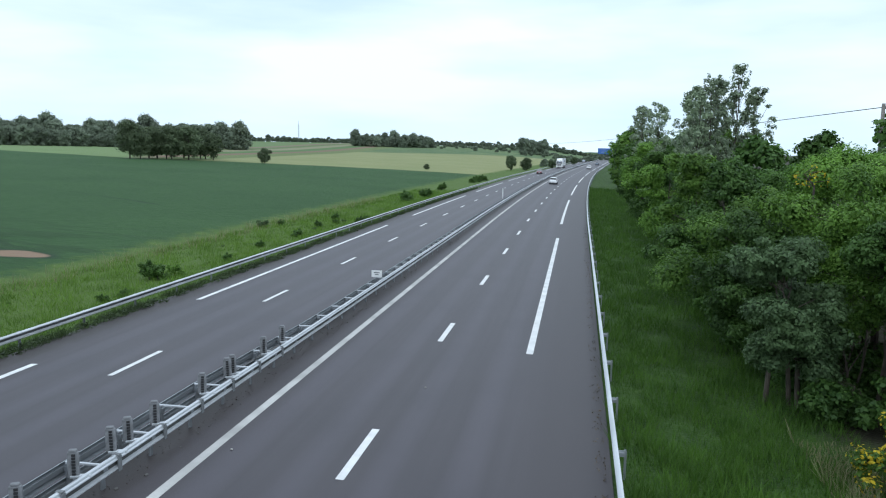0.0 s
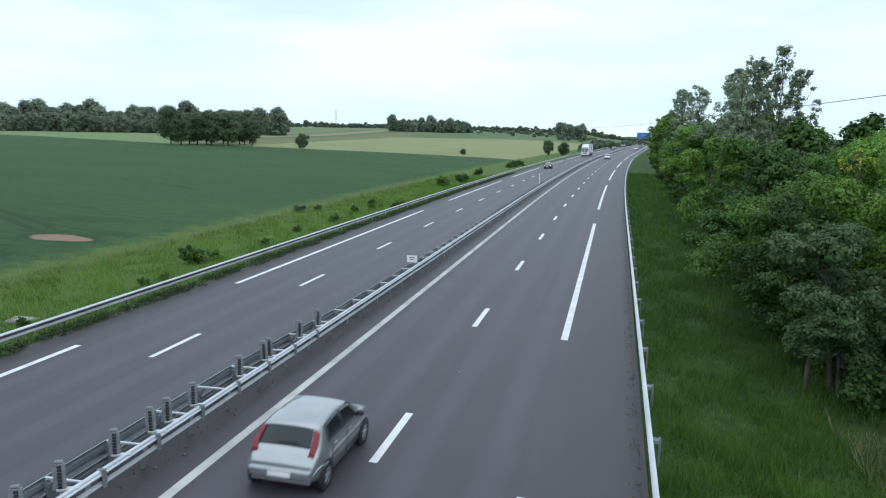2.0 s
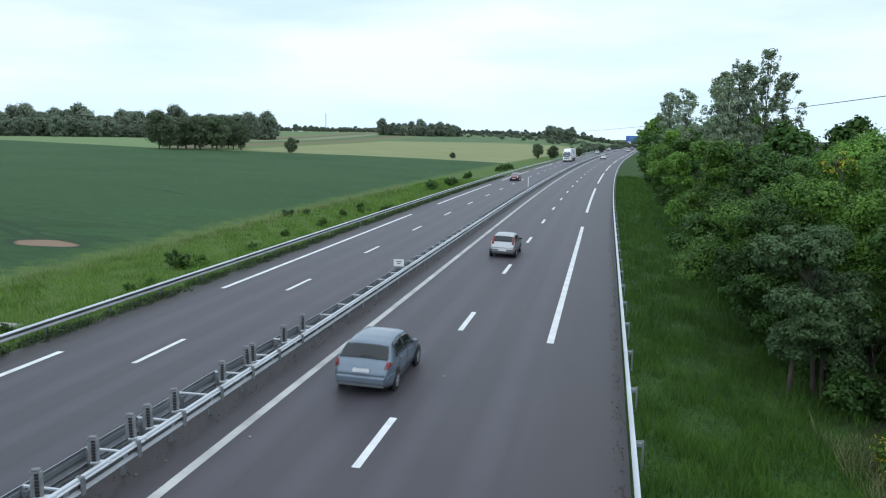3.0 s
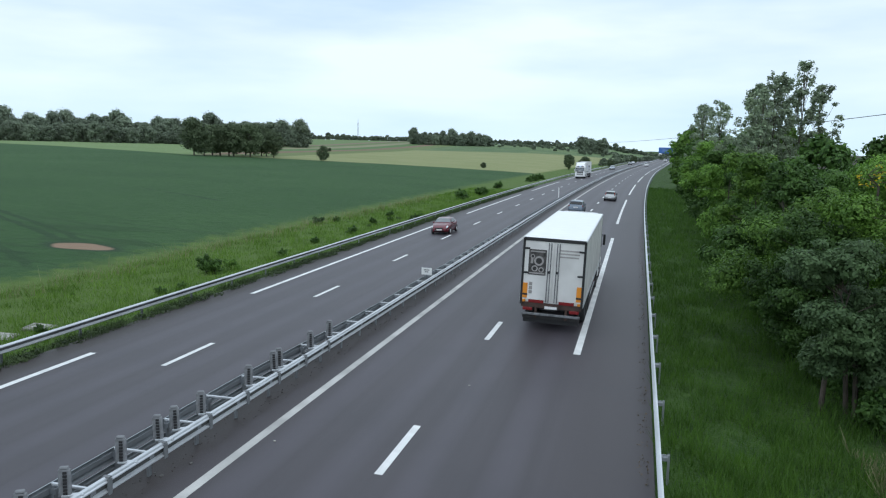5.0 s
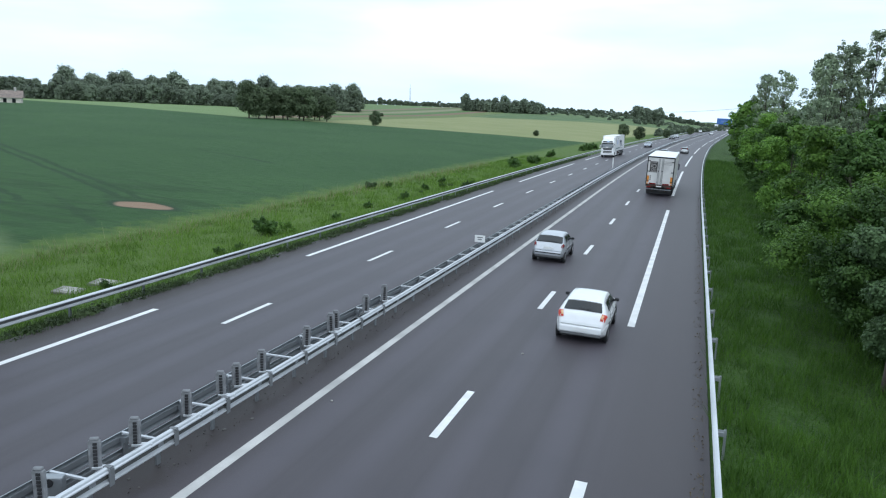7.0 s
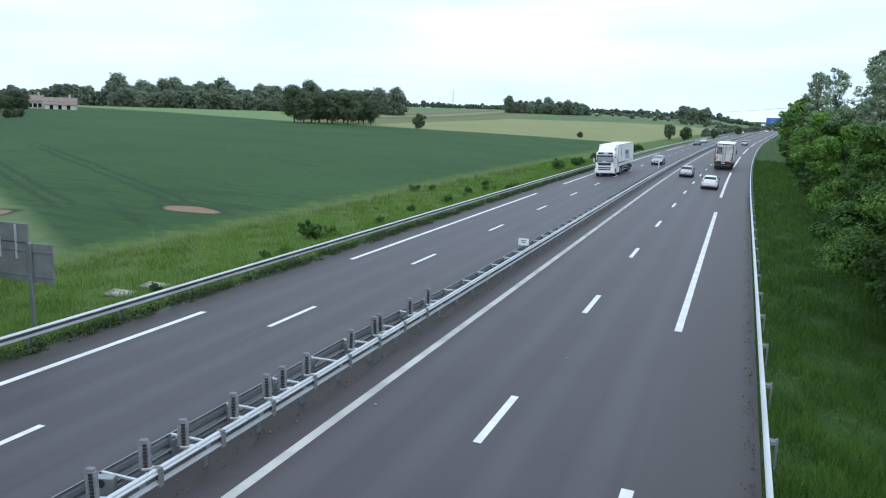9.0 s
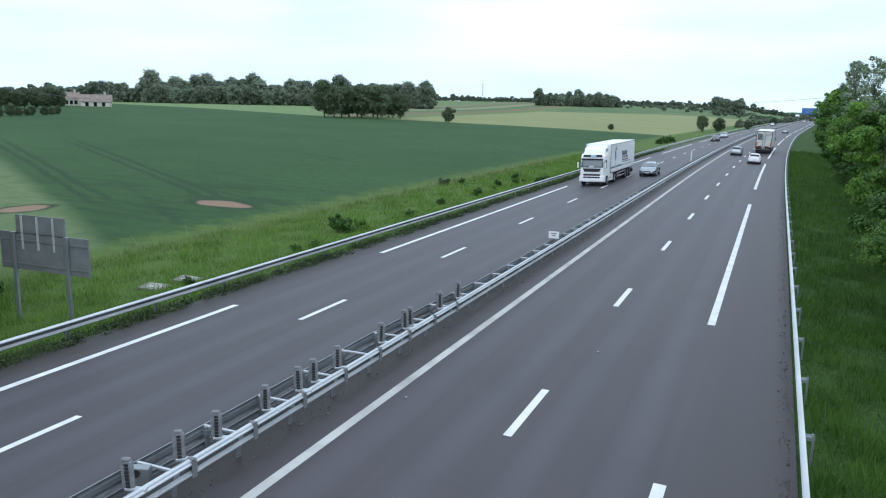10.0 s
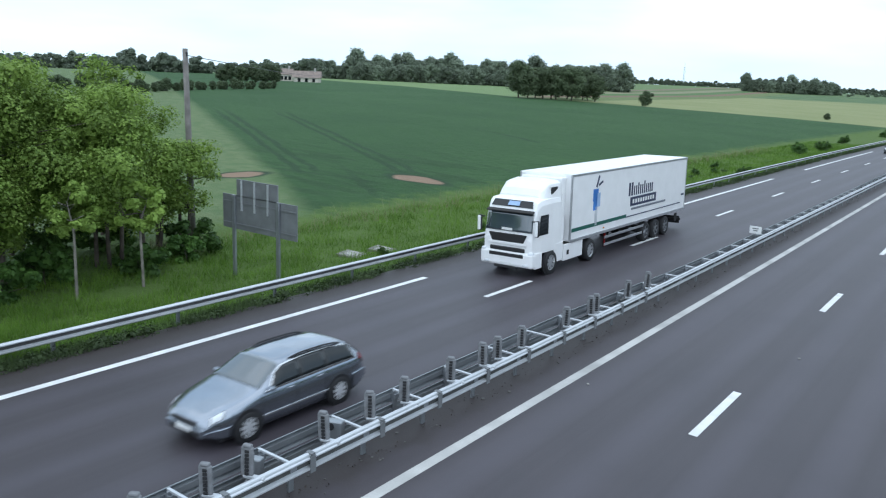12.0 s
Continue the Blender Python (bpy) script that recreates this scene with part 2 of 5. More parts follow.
SOIL = plain("median_dirt", (0.085, 0.075, 0.066), 0.95, vary=0.3, fine=14, coarse=1.0, bump=0.5)
BLACK = plain("black_plastic", (0.018, 0.018, 0.02), 0.55, vary=0.1)
RUBBER = plain("tyre_rubber", (0.022, 0.022, 0.024), 0.8, vary=0.15)
GREY_PLASTIC = plain("grey_plastic", (0.17, 0.175, 0.185), 0.55, vary=0.3, fine=22, coarse=6)
FIN_GREY = plain("pale_grey_plastic", (0.20, 0.205, 0.215), 0.6, vary=0.22, fine=16, coarse=5)
WHITE_PLATE = plain("white_sheet", (0.78, 0.78, 0.77), 0.5, vary=0.06)
# blue with less saturation: haze over the far sign is in its colour
BLUE_SIGN = plain("blue_sign_sheet", (0.05, 0.15, 0.44), 0.45, vary=0.05)
WOODPOLE = plain("grey_weathered_wood", (0.20, 0.185, 0.17), 0.85, vary=0.2, bump=0.3)
BARK = plain("bark", (0.085, 0.070, 0.055), 0.9, vary=0.3, fine=18, bump=0.5)
PALE_BARK = plain("pale_bark", (0.24, 0.22, 0.19), 0.85, vary=0.25, fine=14, bump=0.4)
LEAF = leafy("hedgerow_leaves", (0.032, 0.088, 0.014), (0.182, 0.325, 0.052))
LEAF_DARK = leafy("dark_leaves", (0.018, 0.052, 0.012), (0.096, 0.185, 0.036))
LEAF_GREY = leafy("grey_green_leaves", (0.028, 0.056, 0.022), (0.108, 0.172, 0.070))
LEAF_POPLAR = leafy("poplar_leaves", (0.13, 0.18, 0.120), (0.33, 0.40, 0.250))
LEAF_FRESH = leafy("fresh_leaves", (0.095, 0.170, 0.026), (0.300, 0.420, 0.090))
# far trees: haze is put into the leaf colour, paler and greyer
LEAF_HAZED = leafy("distant_leaves", (0.120, 0.154, 0.110), (0.215, 0.262, 0.178))
LEAF_MID = leafy("dark_field_leaves", (0.050, 0.076, 0.040), (0.130, 0.172, 0.085))
# weeds with the shade below the rail put into their colour
WEED_SHADED = leafy("roadside_weeds", (0.022, 0.038, 0.014), (0.080, 0.115, 0.045))
BROOM = leafy("broom_flowers", (0.35, 0.27, 0.02), (0.75, 0.58, 0.03))
# one grass in two tones: darkened for the hedgerow's shade, lighter in the open
GRASS_SHADED = leafy("grass_blades", (0.026, 0.070, 0.010), (0.088, 0.175, 0.024))
GRASS_LIT = leafy("meadow_blades", (0.054, 0.122, 0.012), (0.165, 0.280, 0.042))
GRASS_DRY = leafy("dry_grass_blades", (0.16, 0.17, 0.08), (0.30, 0.29, 0.16))
GLASS_DARK = plain("dark_window_glass", (0.014, 0.017, 0.019), 0.06, vary=0.05)
# bluish base colour stands in for sky reflected in the windscreen
GLASS_FRONT = plain("windscreen_glass", (0.045, 0.064, 0.078), 0.06, vary=0.05, coat=1.0)
GLASS_FRONT.node_tree.nodes["Principled BSDF"].inputs["IOR"].default_value = 1.9
CHROME = plain("bright_trim", (0.75, 0.76, 0.78), 0.2, 0.9, vary=0.04)
BRIGHT_ALLOY = plain("bright_alloy", (0.80, 0.81, 0.83), 0.3, 0.5, vary=0.05)
ALLOY = plain("alloy", (0.55, 0.56, 0.58), 0.35, 0.7, vary=0.08)
TRUCK_WHITE = plain("white_truck_paint", (0.87, 0.87, 0.87), 0.35, vary=0.02, coat=0.3)
DIRTY_WHITE = plain("dirty_white_panel", (0.72, 0.71, 0.69), 0.5, vary=0.10, fine=8, coarse=1.0)
CHASSIS = plain("dark_chassis", (0.035, 0.033, 0.033), 0.7, vary=0.2)
AMBER = plain("amber_reflector", (0.75, 0.27, 0.02), 0.4, vary=0.08)
PALE_AMBER = plain("pale_amber_lens", (0.72, 0.45, 0.26), 0.3, vary=0.08)
RED_LENS = plain("red_lens", (0.20, 0.012, 0.013), 0.25, vary=0.08)
RUST = plain("grimy_brown_steel", (0.075, 0.045, 0.036), 0.8, vary=0.3, fine=14, coarse=3)
CLEAR_LENS = plain("clear_lens", (0.75, 0.77, 0.80), 0.12, vary=0.05, coat=0.5)
NAVY = plain("navy_print", (0.03, 0.04, 0.09), 0.4, vary=0.05)
SKYBLUE = plain("blue_print", (0.06, 0.22, 0.62), 0.4, vary=0.08)
GREEN_PRINT = plain("green_print", (0.01, 0.11, 0.08), 0.4, vary=0.05)


# ---- the plan: a straight motorway that bends gently to the right and runs on ----
def bend(y):
    if y < 70:
        return 0.0
    if y < 300:
        return (y - 70) ** 2 / 7600
    return 230**2 / 7600 + (y - 300) * 230 / 3800


def heading(y):
    """Degrees by which the road has turned to the right."""
    return math.degrees(math.atan(min(max(y - 70, 0), 230) / 3800))


def road_z(r):
    """The height of the carriageways at r metres to the right of the near lane line."""
    return -0.031 * r if r > -5.6 else -0.27 + 0.0294 * (r + 10.15)


def ground_z(r):
    if r > 6.4:
        return -0.20 - 0.45 * min(r - 6.4, 9) / 9
    if r > -5.0:
        return -0.031 * r - 0.06
    if r > -6.2:
        return 0.095 - 0.25 * (-5.0 - r)
    if r > -16.4:
        return -0.27 + 0.0294 * (r + 10.15) - 0.06
    d = -16.4 - r
    z = -0.5 - 0.4 * min(d, 4) / 4
    return z + 7.0 * (1 - math.exp(-(d - 9) / 110)) if d > 9 else z


def far_rise(r, y):
    """The land left of the road swells gently towards the horizon."""
    a, b = min(max((y - 380) / 420, 0), 1), min(max((-r - 22) / 60, 0), 1)
    return 5.0 * a * a * (3 - 2 * a) * b * b * (3 - 2 * b)


def land(x, y):
    r = x - bend(y)
    return ground_z(r) + far_rise(r, y)


def mesh_object(name, bm, material, parent=None, smooth=False):
    me = bpy.data.meshes.new(name)
    bm.normal_update()
    bm.to_mesh(me)
    bm.free()
    for m in material if isinstance(material, (list, tuple)) else [material]:
        me.materials.append(m)
    if smooth:
        me.polygons.foreach_set("use_smooth", [True] * len(me.polygons))
    ob = new(name, me)
    ob.parent = parent
    return ob


def part(name, bm, material, parent, label="", smooth=False):
    ob = mesh_object(name, bm, material, parent, smooth)
    return tagged(ob, label) if label else ob


def again(ob, parent, m):
    """Another piece on the same mesh."""
    o = new(ob.name.split(".")[0], ob.data)
    o.parent = parent
    o.matrix_basis = m
    return o


def thing(name, label, category, m=None, group="", kind=""):
    ob = new(name)
    ob.empty_display_size = 0.2
    if m is not None:
        ob.matrix_basis = m
    return tagged(ob, label, category, group, kind)


def box(sx, sy, sz, at=(0, 0, 0), bevel=0.0, turn=None, bm=None):
    """A box about at, its edges rounded off; added to bm if given."""
    b = bmesh.new()
    bmesh.ops.create_cube(b, size=1)
    bmesh.ops.scale(b, vec=(sx, sy, sz), verts=b.verts)
    if bevel:
        bmesh.ops.bevel(b, geom=b.edges[:], offset=bevel, segments=2, affect="EDGES", profile=0.5)
    if turn is not None:
        bmesh.ops.transform(b, matrix=turn, verts=b.verts)
    bmesh.ops.translate(b, vec=at, verts=b.verts)
    return joined(bm, b)


def joined(bm, b):
    if bm is None:
        return b
    me = bpy.data.meshes.new("tmp")
    b.to_mesh(me)
    b.free()
    bm.from_mesh(me)
    bpy.data.meshes.remove(me)
    return bm


def tube(r, length, at=(0, 0, 0), axis="Z", seg=12, r2=None, bm=None):
    b = bmesh.new()
    bmesh.ops.create_cone(b, cap_ends=True, segments=seg, radius1=r, radius2=r if r2 is None else r2, depth=length)
    if axis == "X":
        bmesh.ops.rotate(b, matrix=Matrix.Rotation(radians(90), 3, "Y"), verts=b.verts)
    if axis == "Y":
        bmesh.ops.rotate(b, matrix=Matrix.Rotation(radians(-90), 3, "X"), verts=b.verts)
    bmesh.ops.translate(b, vec=at, verts=b.verts)
    return joined(bm, b)


def swept(profile, ys, close=True, base=0.0):
    """A profile of (r, z) points drawn along the road at the stations ys."""
    b = bmesh.new()
    uv = b.loops.layers.uv.new("UVMap")
    rings = [[b.verts.new((r + bend(y), y, z)) for r, z in profile] for y in ys]
    count = len(profile)
    at = {v: (profile[k][0] - base, ys[i]) for i, ring in enumerate(rings) for k, v in enumerate(ring)}
    for p, q in zip(rings, rings[1:]):
        for k in range(count if close else count - 1):
            f = b.faces.new((p[k], p[(k + 1) % count], q[(k + 1) % count], q[k]))
            for loop in f.loops:
                loop[uv].uv = at[loop.vert]
    if close:
        b.faces.new(rings[0][::-1])
        b.faces.new(rings[-1])
    bmesh.ops.recalc_face_normals(b, faces=b.faces)
    return b


def stations(a, b, near=2.0):
    """Stations along the road, closer together near the camera."""
    ys, y = [a], a
    while y < b:
        y += max(near, (abs(y) + 30) * 0.04)
        ys.append(min(y, b))
    return ys


FAR_END = 2400.0

# ---- ground: one sheet to the horizon ----
def ground_sheet():
    rs = [-2600, -1900, -1400, -1000, -750, -560, -430, -340, -280, -235, -200, -170, -145, -125, -108, -94, -82, -72, -63, -55, -49, -44, -40,
          -36, -33, -30, -28, -26.5, -25.4, -24, -22.5, -21.5, -20.4, -19.4, -18.4, -17.4, -16.6, -16.3, -13, -10, -6.25, -5.6, -5.0, -2, 2, 6.2, 6.5,
          7.2, 8, 9, 10, 11.5, 13, 15.4, 18, 22, 28, 36, 50, 70, 100, 150, 230, 350, 600, 1000, 1600, 2600]
    ys = [-2600, -1500, -800, -450, -250, -140, -80, -45, -25, -12, -5] + stations(0, 2600, 1.5)
    b = bmesh.new()
    uv = b.loops.layers.uv.new("UVMap")
    rows = []
    for y in ys:
        row = []
        for r in rs:
            x = r + bend(min(y, 900))
            z = ground_z(r) + far_rise(r, y)
            if r < -17 or r > 7:
                z += 0.10 * noise.noise((x * 0.35, y * 0.35, 0)) + 0.05 * noise.noise((x * 1.3, y * 1.3, 3))
            row.append((b.verts.new((x, y, z)), (r, y)))
        rows.append(row)
    for p, q in zip(rows, rows[1:]):
        for k in range(len(rs) - 1):
            quad = (p[k], p[k + 1], q[k + 1], q[k])
            f = b.faces.new([v for v, _ in quad])
            for loop, (_, at) in zip(f.loops, quad):
                loop[uv].uv = at
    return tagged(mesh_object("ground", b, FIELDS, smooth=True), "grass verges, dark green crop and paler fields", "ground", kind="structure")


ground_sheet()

# ---- carriageways ----
YS = stations(-60, FAR_END, 2.5)
road_near = tagged(mesh_object("road_near", swept([(-5.0, 0.155), (6.12, -0.19), (6.2, -0.5), (-5.0, -0.3)], YS), ASPHALT),
                   "dark grey asphalt carriageway with polished wheel tracks", "road", kind="structure")
road_far = tagged(mesh_object("road_far", swept([(-15.6, road_z(-15.6)), (-6.1, road_z(-6.1)), (-6.1, -0.5), (-15.7, -0.9)], YS, base=-10.15), ASPHALT),
                  "dark grey asphalt carriageway with polished wheel tracks", "road", kind="structure")
tagged(mesh_object("median_strip", swept([(-6.1, -0.11), (-5.6, 0.0), (-4.98, 0.165), (-4.98, -0.2), (-6.1, -0.5)], YS), SOIL),
       "bare gritty dirt strip between the carriageways", "median", kind="structure")


def flat_mark(length, width, name, material, road):
    """One painted dash, its far end a little ragged."""
    b = box(width, length, 0.006, (0, length / 2, 0.002))
    return part(name, b, material, road)


def lay(road, kind, r, first, period, length, width, until):
    y, seed = first, None
    while y < until:
        mid = y + length / 2
        tilt = 1.776 if r > -5.6 else -1.684
        m = pose(r + bend(y), y, road_z(r) + 0.004, 0, 0, -heading(mid)) @ pose(0, 0, 0, 0, tilt, 0)
        if seed is None:
            seed = flat_mark(length, width, kind, PAINT, road)
            seed.matrix_basis = m
        else:
            again(seed, road, m)
        y += period


lay(road_near, "lane_dash", 0.0, 16.10 - 13, 13, 3.25, 0.20, 560)
lay(road_far, "lane_dash", -10.15, 23.02 - 26, 13, 3.25, 0.20, 560)
# hard-shoulder lines: long strokes, bent with the road
for road, r, first, gap in ((road_near, 3.52, 28.42 - 52, 13), (road_far, -13.73, 36.21 - 52, 12.2)):
    y = first
    while y < 640:
        ys = [y + (52 - gap) * k / 8 for k in range(9)]
        part("shoulder_stroke", swept([(r - 0.13, road_z(r - 0.13) + 0.006), (r + 0.13, road_z(r + 0.13) + 0.006), (r + 0.13, road_z(r) - 0.03), (r - 0.13, road_z(r) - 0.03)], ys), PAINT, road)
        y += 52
EDGE = -3.48
part("edge_line", swept([(EDGE - 0.12, road_z(EDGE - 0.12) + 0.006), (EDGE + 0.12, road_z(EDGE + 0.12) + 0.006), (EDGE + 0.12, road_z(EDGE) - 0.03), (EDGE - 0.12, road_z(EDGE) - 0.03)], YS), WORN_PAINT, road_near)

# ---- steel guard rails ----
W_BEAM = [(0.0, 0.31), (0.03, 0.302), (0.083, 0.268), (0.083, 0.245), (0.005, 0.212), (0.005, 0.105), (0.083, 0.072), (0.083, 0.045), (0.03, 0.008), (0.0, 0.0)]


def beam(r, top, side, ys, thick=0.012):
    """A W-shaped rail with its face to the given side (1: right)."""
    out = [(r + side * a, top - 0.31 + z) for a, z in W_BEAM]
    inner = [(r + side * (a - thick), top - 0.31 + z) for a, z in reversed(W_BEAM)]
    return swept(out + inner, ys)


def rail_line(name, label, r, top, side, foot, last, first=-40.0):
    """A rail on posts with spacer brackets, one thing."""
    t = thing(name, label, "guard rail")
    part("rail", beam(r, top, side, stations(first, 700, 4)), ZINC_LIGHT, t, smooth=False)
    # dark band painted for the shade in the rail's groove
    shade_band = [(r + side * 0.002, top - 0.31 + 0.122), (r + side * 0.009, top - 0.31 + 0.124), (r + side * 0.009, top - 0.31 + 0.208), (r + side * 0.002, top - 0.31 + 0.21)]
    part("groove", swept(shade_band, stations(first, 700, 4)), GROOVE_SHADE, t, "dark painted shade in the groove along the rail")
    post = bracket = None
    y = first + 2
    while y < last:
        zf = foot - 0.15
        m = pose(r + bend(y) - side * 0.16, y, zf, 0, 0, -heading(y))
        if post is None:
            h = top - zf - 0.03
            pb = box(0.006, 0.11, h, (0, 0, h / 2))
            pb = box(0.05, 0.006, h, (0.025, 0.055, h / 2), bm=pb)
            pb = box(0.05, 0.006, h, (0.025, -0.055, h / 2), bm=pb)
            post = part("post", pb, ZINC, t)
            post.matrix_basis = m
            bb = box(0.16, 0.16, 0.10, (side * 0.08, 0, h - 0.09), 0.008)
            bracket = part("bracket", box(0.20, 0.03, 0.02, (side * 0.06, 0, h - 0.02), bm=bb), ZINC, t)
            bracket.matrix_basis = m
        else:
            again(post, t, m)
            if y < 150:
                again(bracket, t, m)
        y += 4.0
    return t


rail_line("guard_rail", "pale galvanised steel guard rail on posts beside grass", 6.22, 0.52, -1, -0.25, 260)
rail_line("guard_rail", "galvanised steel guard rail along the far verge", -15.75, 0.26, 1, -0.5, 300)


def closer(y):
    """How much nearer the two median rails stand past the fins."""
    f = min(max((y - 19) / 12, 0), 1)
    return 0.42 * f * f * (3 - 2 * f)


def median_rails():
    """Two rails back to back, tied by cross bars."""
    t = thing("median_guard_rail", "double galvanised steel guard rail with cross bars", "guard rail")
    ys = stations(-40, 700, 4)
    part("near_rail", beam(-4.60, 0.74, 1, ys), ZINC_LIGHT, t)
    # the near rail's groove gets the same painted shade
    shade_band = [(-4.598, 0.54), (-4.591, 0.542), (-4.591, 0.63), (-4.598, 0.632)]
    part("groove", swept(shade_band, ys), GROOVE_SHADE, t, "dark painted shade in the groove along the rail")
    ring = [(-4.60 + 0.055 * math.cos(k * math.pi / 5), 0.735 + 0.045 * math.sin(k * math.pi / 5)) for k in range(10)]
    part("top_tube", swept(ring, ys), ZINC_LIGHT, t, "pale rounded top of the rail")
    far = beam(-5.55, 0.70, -1, ys)
    for v in far.verts:
        v.co.x += closer(v.co.y)
    part("far_rail", far, ZINC, t)
    lower = beam(-5.50, 0.36, -1, ys)
    for v in lower.verts:
        v.co.x += closer(v.co.y)
    part("lower_rail", lower, ZINC, t)
    splice = None
    for k in range(12):
        y = 3.3 + 1.9 * k
        m = pose(-4.60 + bend(y), y, 0, 0, 0, -heading(y))
        if splice is None:
            sb = box(0.035, 0.13, 0.33, (0.085, 0, 0.575), 0.006)
            sb = box(0.16, 0.10, 0.03, (0.02, 0, 0.775), 0.008, bm=sb)
            splice = part("splice", sb, GREY_BACK, t, "weathered grey clamp")
            splice.matrix_basis = m
        else:
            again(splice, t, m)
    bar = post = None
    y = -37.0
    while y < 300:
        m = pose(-5.07 + bend(y), y, 0, 0, 0, -heading(y))
        if bar is None:
            bar = part("cross_bar", box(0.92, 0.06, 0.05, (0, 0, 0.68), 0.01), ZINC_LIGHT, t)
            bar.matrix_basis = m
            pb = box(0.05, 0.12, 0.72, (0.40, 0, 0.36), 0.006)
            pb = box(0.16, 0.16, 0.12, (0.41, 0, 0.61), 0.01, bm=pb)
            post = part("post", pb, ZINC, t)
            post.matrix_basis = m
            qb = box(0.05, 0.12, 0.80, (-0.40, 0, 0.27), 0.006)
            other = part("post", box(0.14, 0.14, 0.12, (-0.40, 0, 0.55), 0.01, bm=qb), ZINC, t)
            other.matrix_basis = m
        else:
            step = closer(y)
            if y < 64:
                again(bar, t, m @ pose(step / 2, 0, 0) @ Matrix.Diagonal((1 - step / 0.92, 1, 1, 1)))
            again(post, t, m)
            again(other, t, m @ pose(step, 0, 0))
        y += 1.9
    return t


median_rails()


def glare_baffle():
    """An upright grey fin with rounded head and a dark ribbed face, clamped to the near rail."""
    t = thing("glare_baffle", "grey plastic fin with dark ribs, clamped on the median guard rail", "road marker post", group="fins on the median rail")
    b = box(0.23, 0.085, 0.56, (0, 0, 0.28), 0.03)
    b = box(0.17, 0.10, 0.07, (0, 0, 0.575), 0.03, bm=b)
    part("fin", b, FIN_GREY, t)
    ribs = None
    for k in range(7):
        ribs = box(0.075, 0.03, 0.052, (0.012, -0.05, 0.08 + k * 0.068), 0.008, bm=ribs)
    part("ribs", ribs, BLACK, t, "black ribbed face")
    part("clamp", box(0.40, 0.10, 0.07, (0.13, 0, 0.02), 0.02), ZINC_LIGHT, t)
    part("bolt", tube(0.02, 0.20, (0.02, 0, -0.04), "Y", 8), ZINC, t)
    return t


first_fin = glare_baffle()
FINS = (9.6, 10.87, 11.95, 13.6, 14.92, 15.57, 16.7, 19.13, 20.72, 21.05, 23.35, 24.97)
for k, y in enumerate((4.4, 5.7, 6.95, 7.78) + FINS):
    m = pose(-4.84, y, 0.70, (k * 7) % 5 - 2, (k * 5) % 4 - 2, (k * 37) % 21 - 10 + 24)
    if k == 0:
        first_fin.matrix_basis = m
    else:
        copy_thing(first_fin, m)

for y in (8.2, 10.25):
    t = thing("anchor_box", "small grey steel box with a round hole between the rails", "road fitting", pose(-5.3, y, 0.42, 0, 0, 20), group="rail anchor boxes")
    part("case", box(0.40, 0.18, 0.38, (0.06, 0, 0.16), 0.03), ZINC, t)
    part("hole", tube(0.08, 0.02, (0.02, -0.105, 0.24), "Y", 16), BLACK, t)
    part("foot", box(0.10, 0.10, 0.42, (0, 0, -0.2)), ZINC, t)


def marker_plate():
    t = thing("distance_marker", "small white marker plate clamped on the median guard rail", "road marker", pose(-5.05, 38.7, 0.55))
    part("plate", box(0.55, 0.03, 0.36, (0, 0, 0.38), 0.006), WHITE_PLATE, t)
    part("bracket", box(0.06, 0.05, 0.24, (0, 0.03, 0.1)), ZINC, t)
    part("bracket", box(0.5, 0.06, 0.05, (0, 0.03, 0.0)), ZINC, t)
    bars = box(0.30, 0.008, 0.045, (0, -0.018, 0.45))
    part("bars", box(0.20, 0.008, 0.045, (0, -0.018, 0.35), bm=bars), GREY_PLASTIC, t, "illegible grey bars")


marker_plate()


def delineator():
    t = thing("delineator_post", "slim white plastic post in the median", "road marker post", pose(-6.0 + bend(114), 114, -0.1))
    part("post", box(0.14, 0.10, 1.75, (0, 0, 0.87), 0.03), WHITE_PLATE, t)
    part("band", box(0.145, 0.105, 0.16, (0, 0, 1.45), 0.01), CLEAR_LENS, t, "clear reflector band")


delineator()
# stones and litter in the dirt of the median
rng = random.Random(4)
grit = bmesh.new()
for _ in range(200):
    y = rng.uniform(7, 45)
    s = rng.uniform(0.01, 0.03) if rng.random() < 0.94 else 0.05
    r = rng.uniform(-5.0, -4.15)
    b = bmesh.new()
    bmesh.ops.create_icosphere(b, subdivisions=1, radius=s)
    bmesh.ops.scale(b, vec=(1, rng.uniform(0.7, 1.6), 0.6), verts=b.verts)
    bmesh.ops.translate(b, vec=(r, y, road_z(r) + 0.01), verts=b.verts)
    joined(grit, b)
tagged(mesh_object("grit", grit, plain("grit", (0.115, 0.11, 0.105), 0.9, vary=0.2)), "pale stones and grit along the median", "gravel", kind="stuff")


# pale chips lying on the near carriageway
for x, y in ((0.58, 23.24), (-3.01, 17.01)):
    t = thing("stone_chip", "small pale stone chip lying on the asphalt", "stone", pose(x, y, road_z(x) + 0.008, 0, 0, 40 * y), group="stone chips")
    part("chip", box(0.07, 0.05, 0.03, (0, 0, 0.01), 0.012), CONCRETE, t)


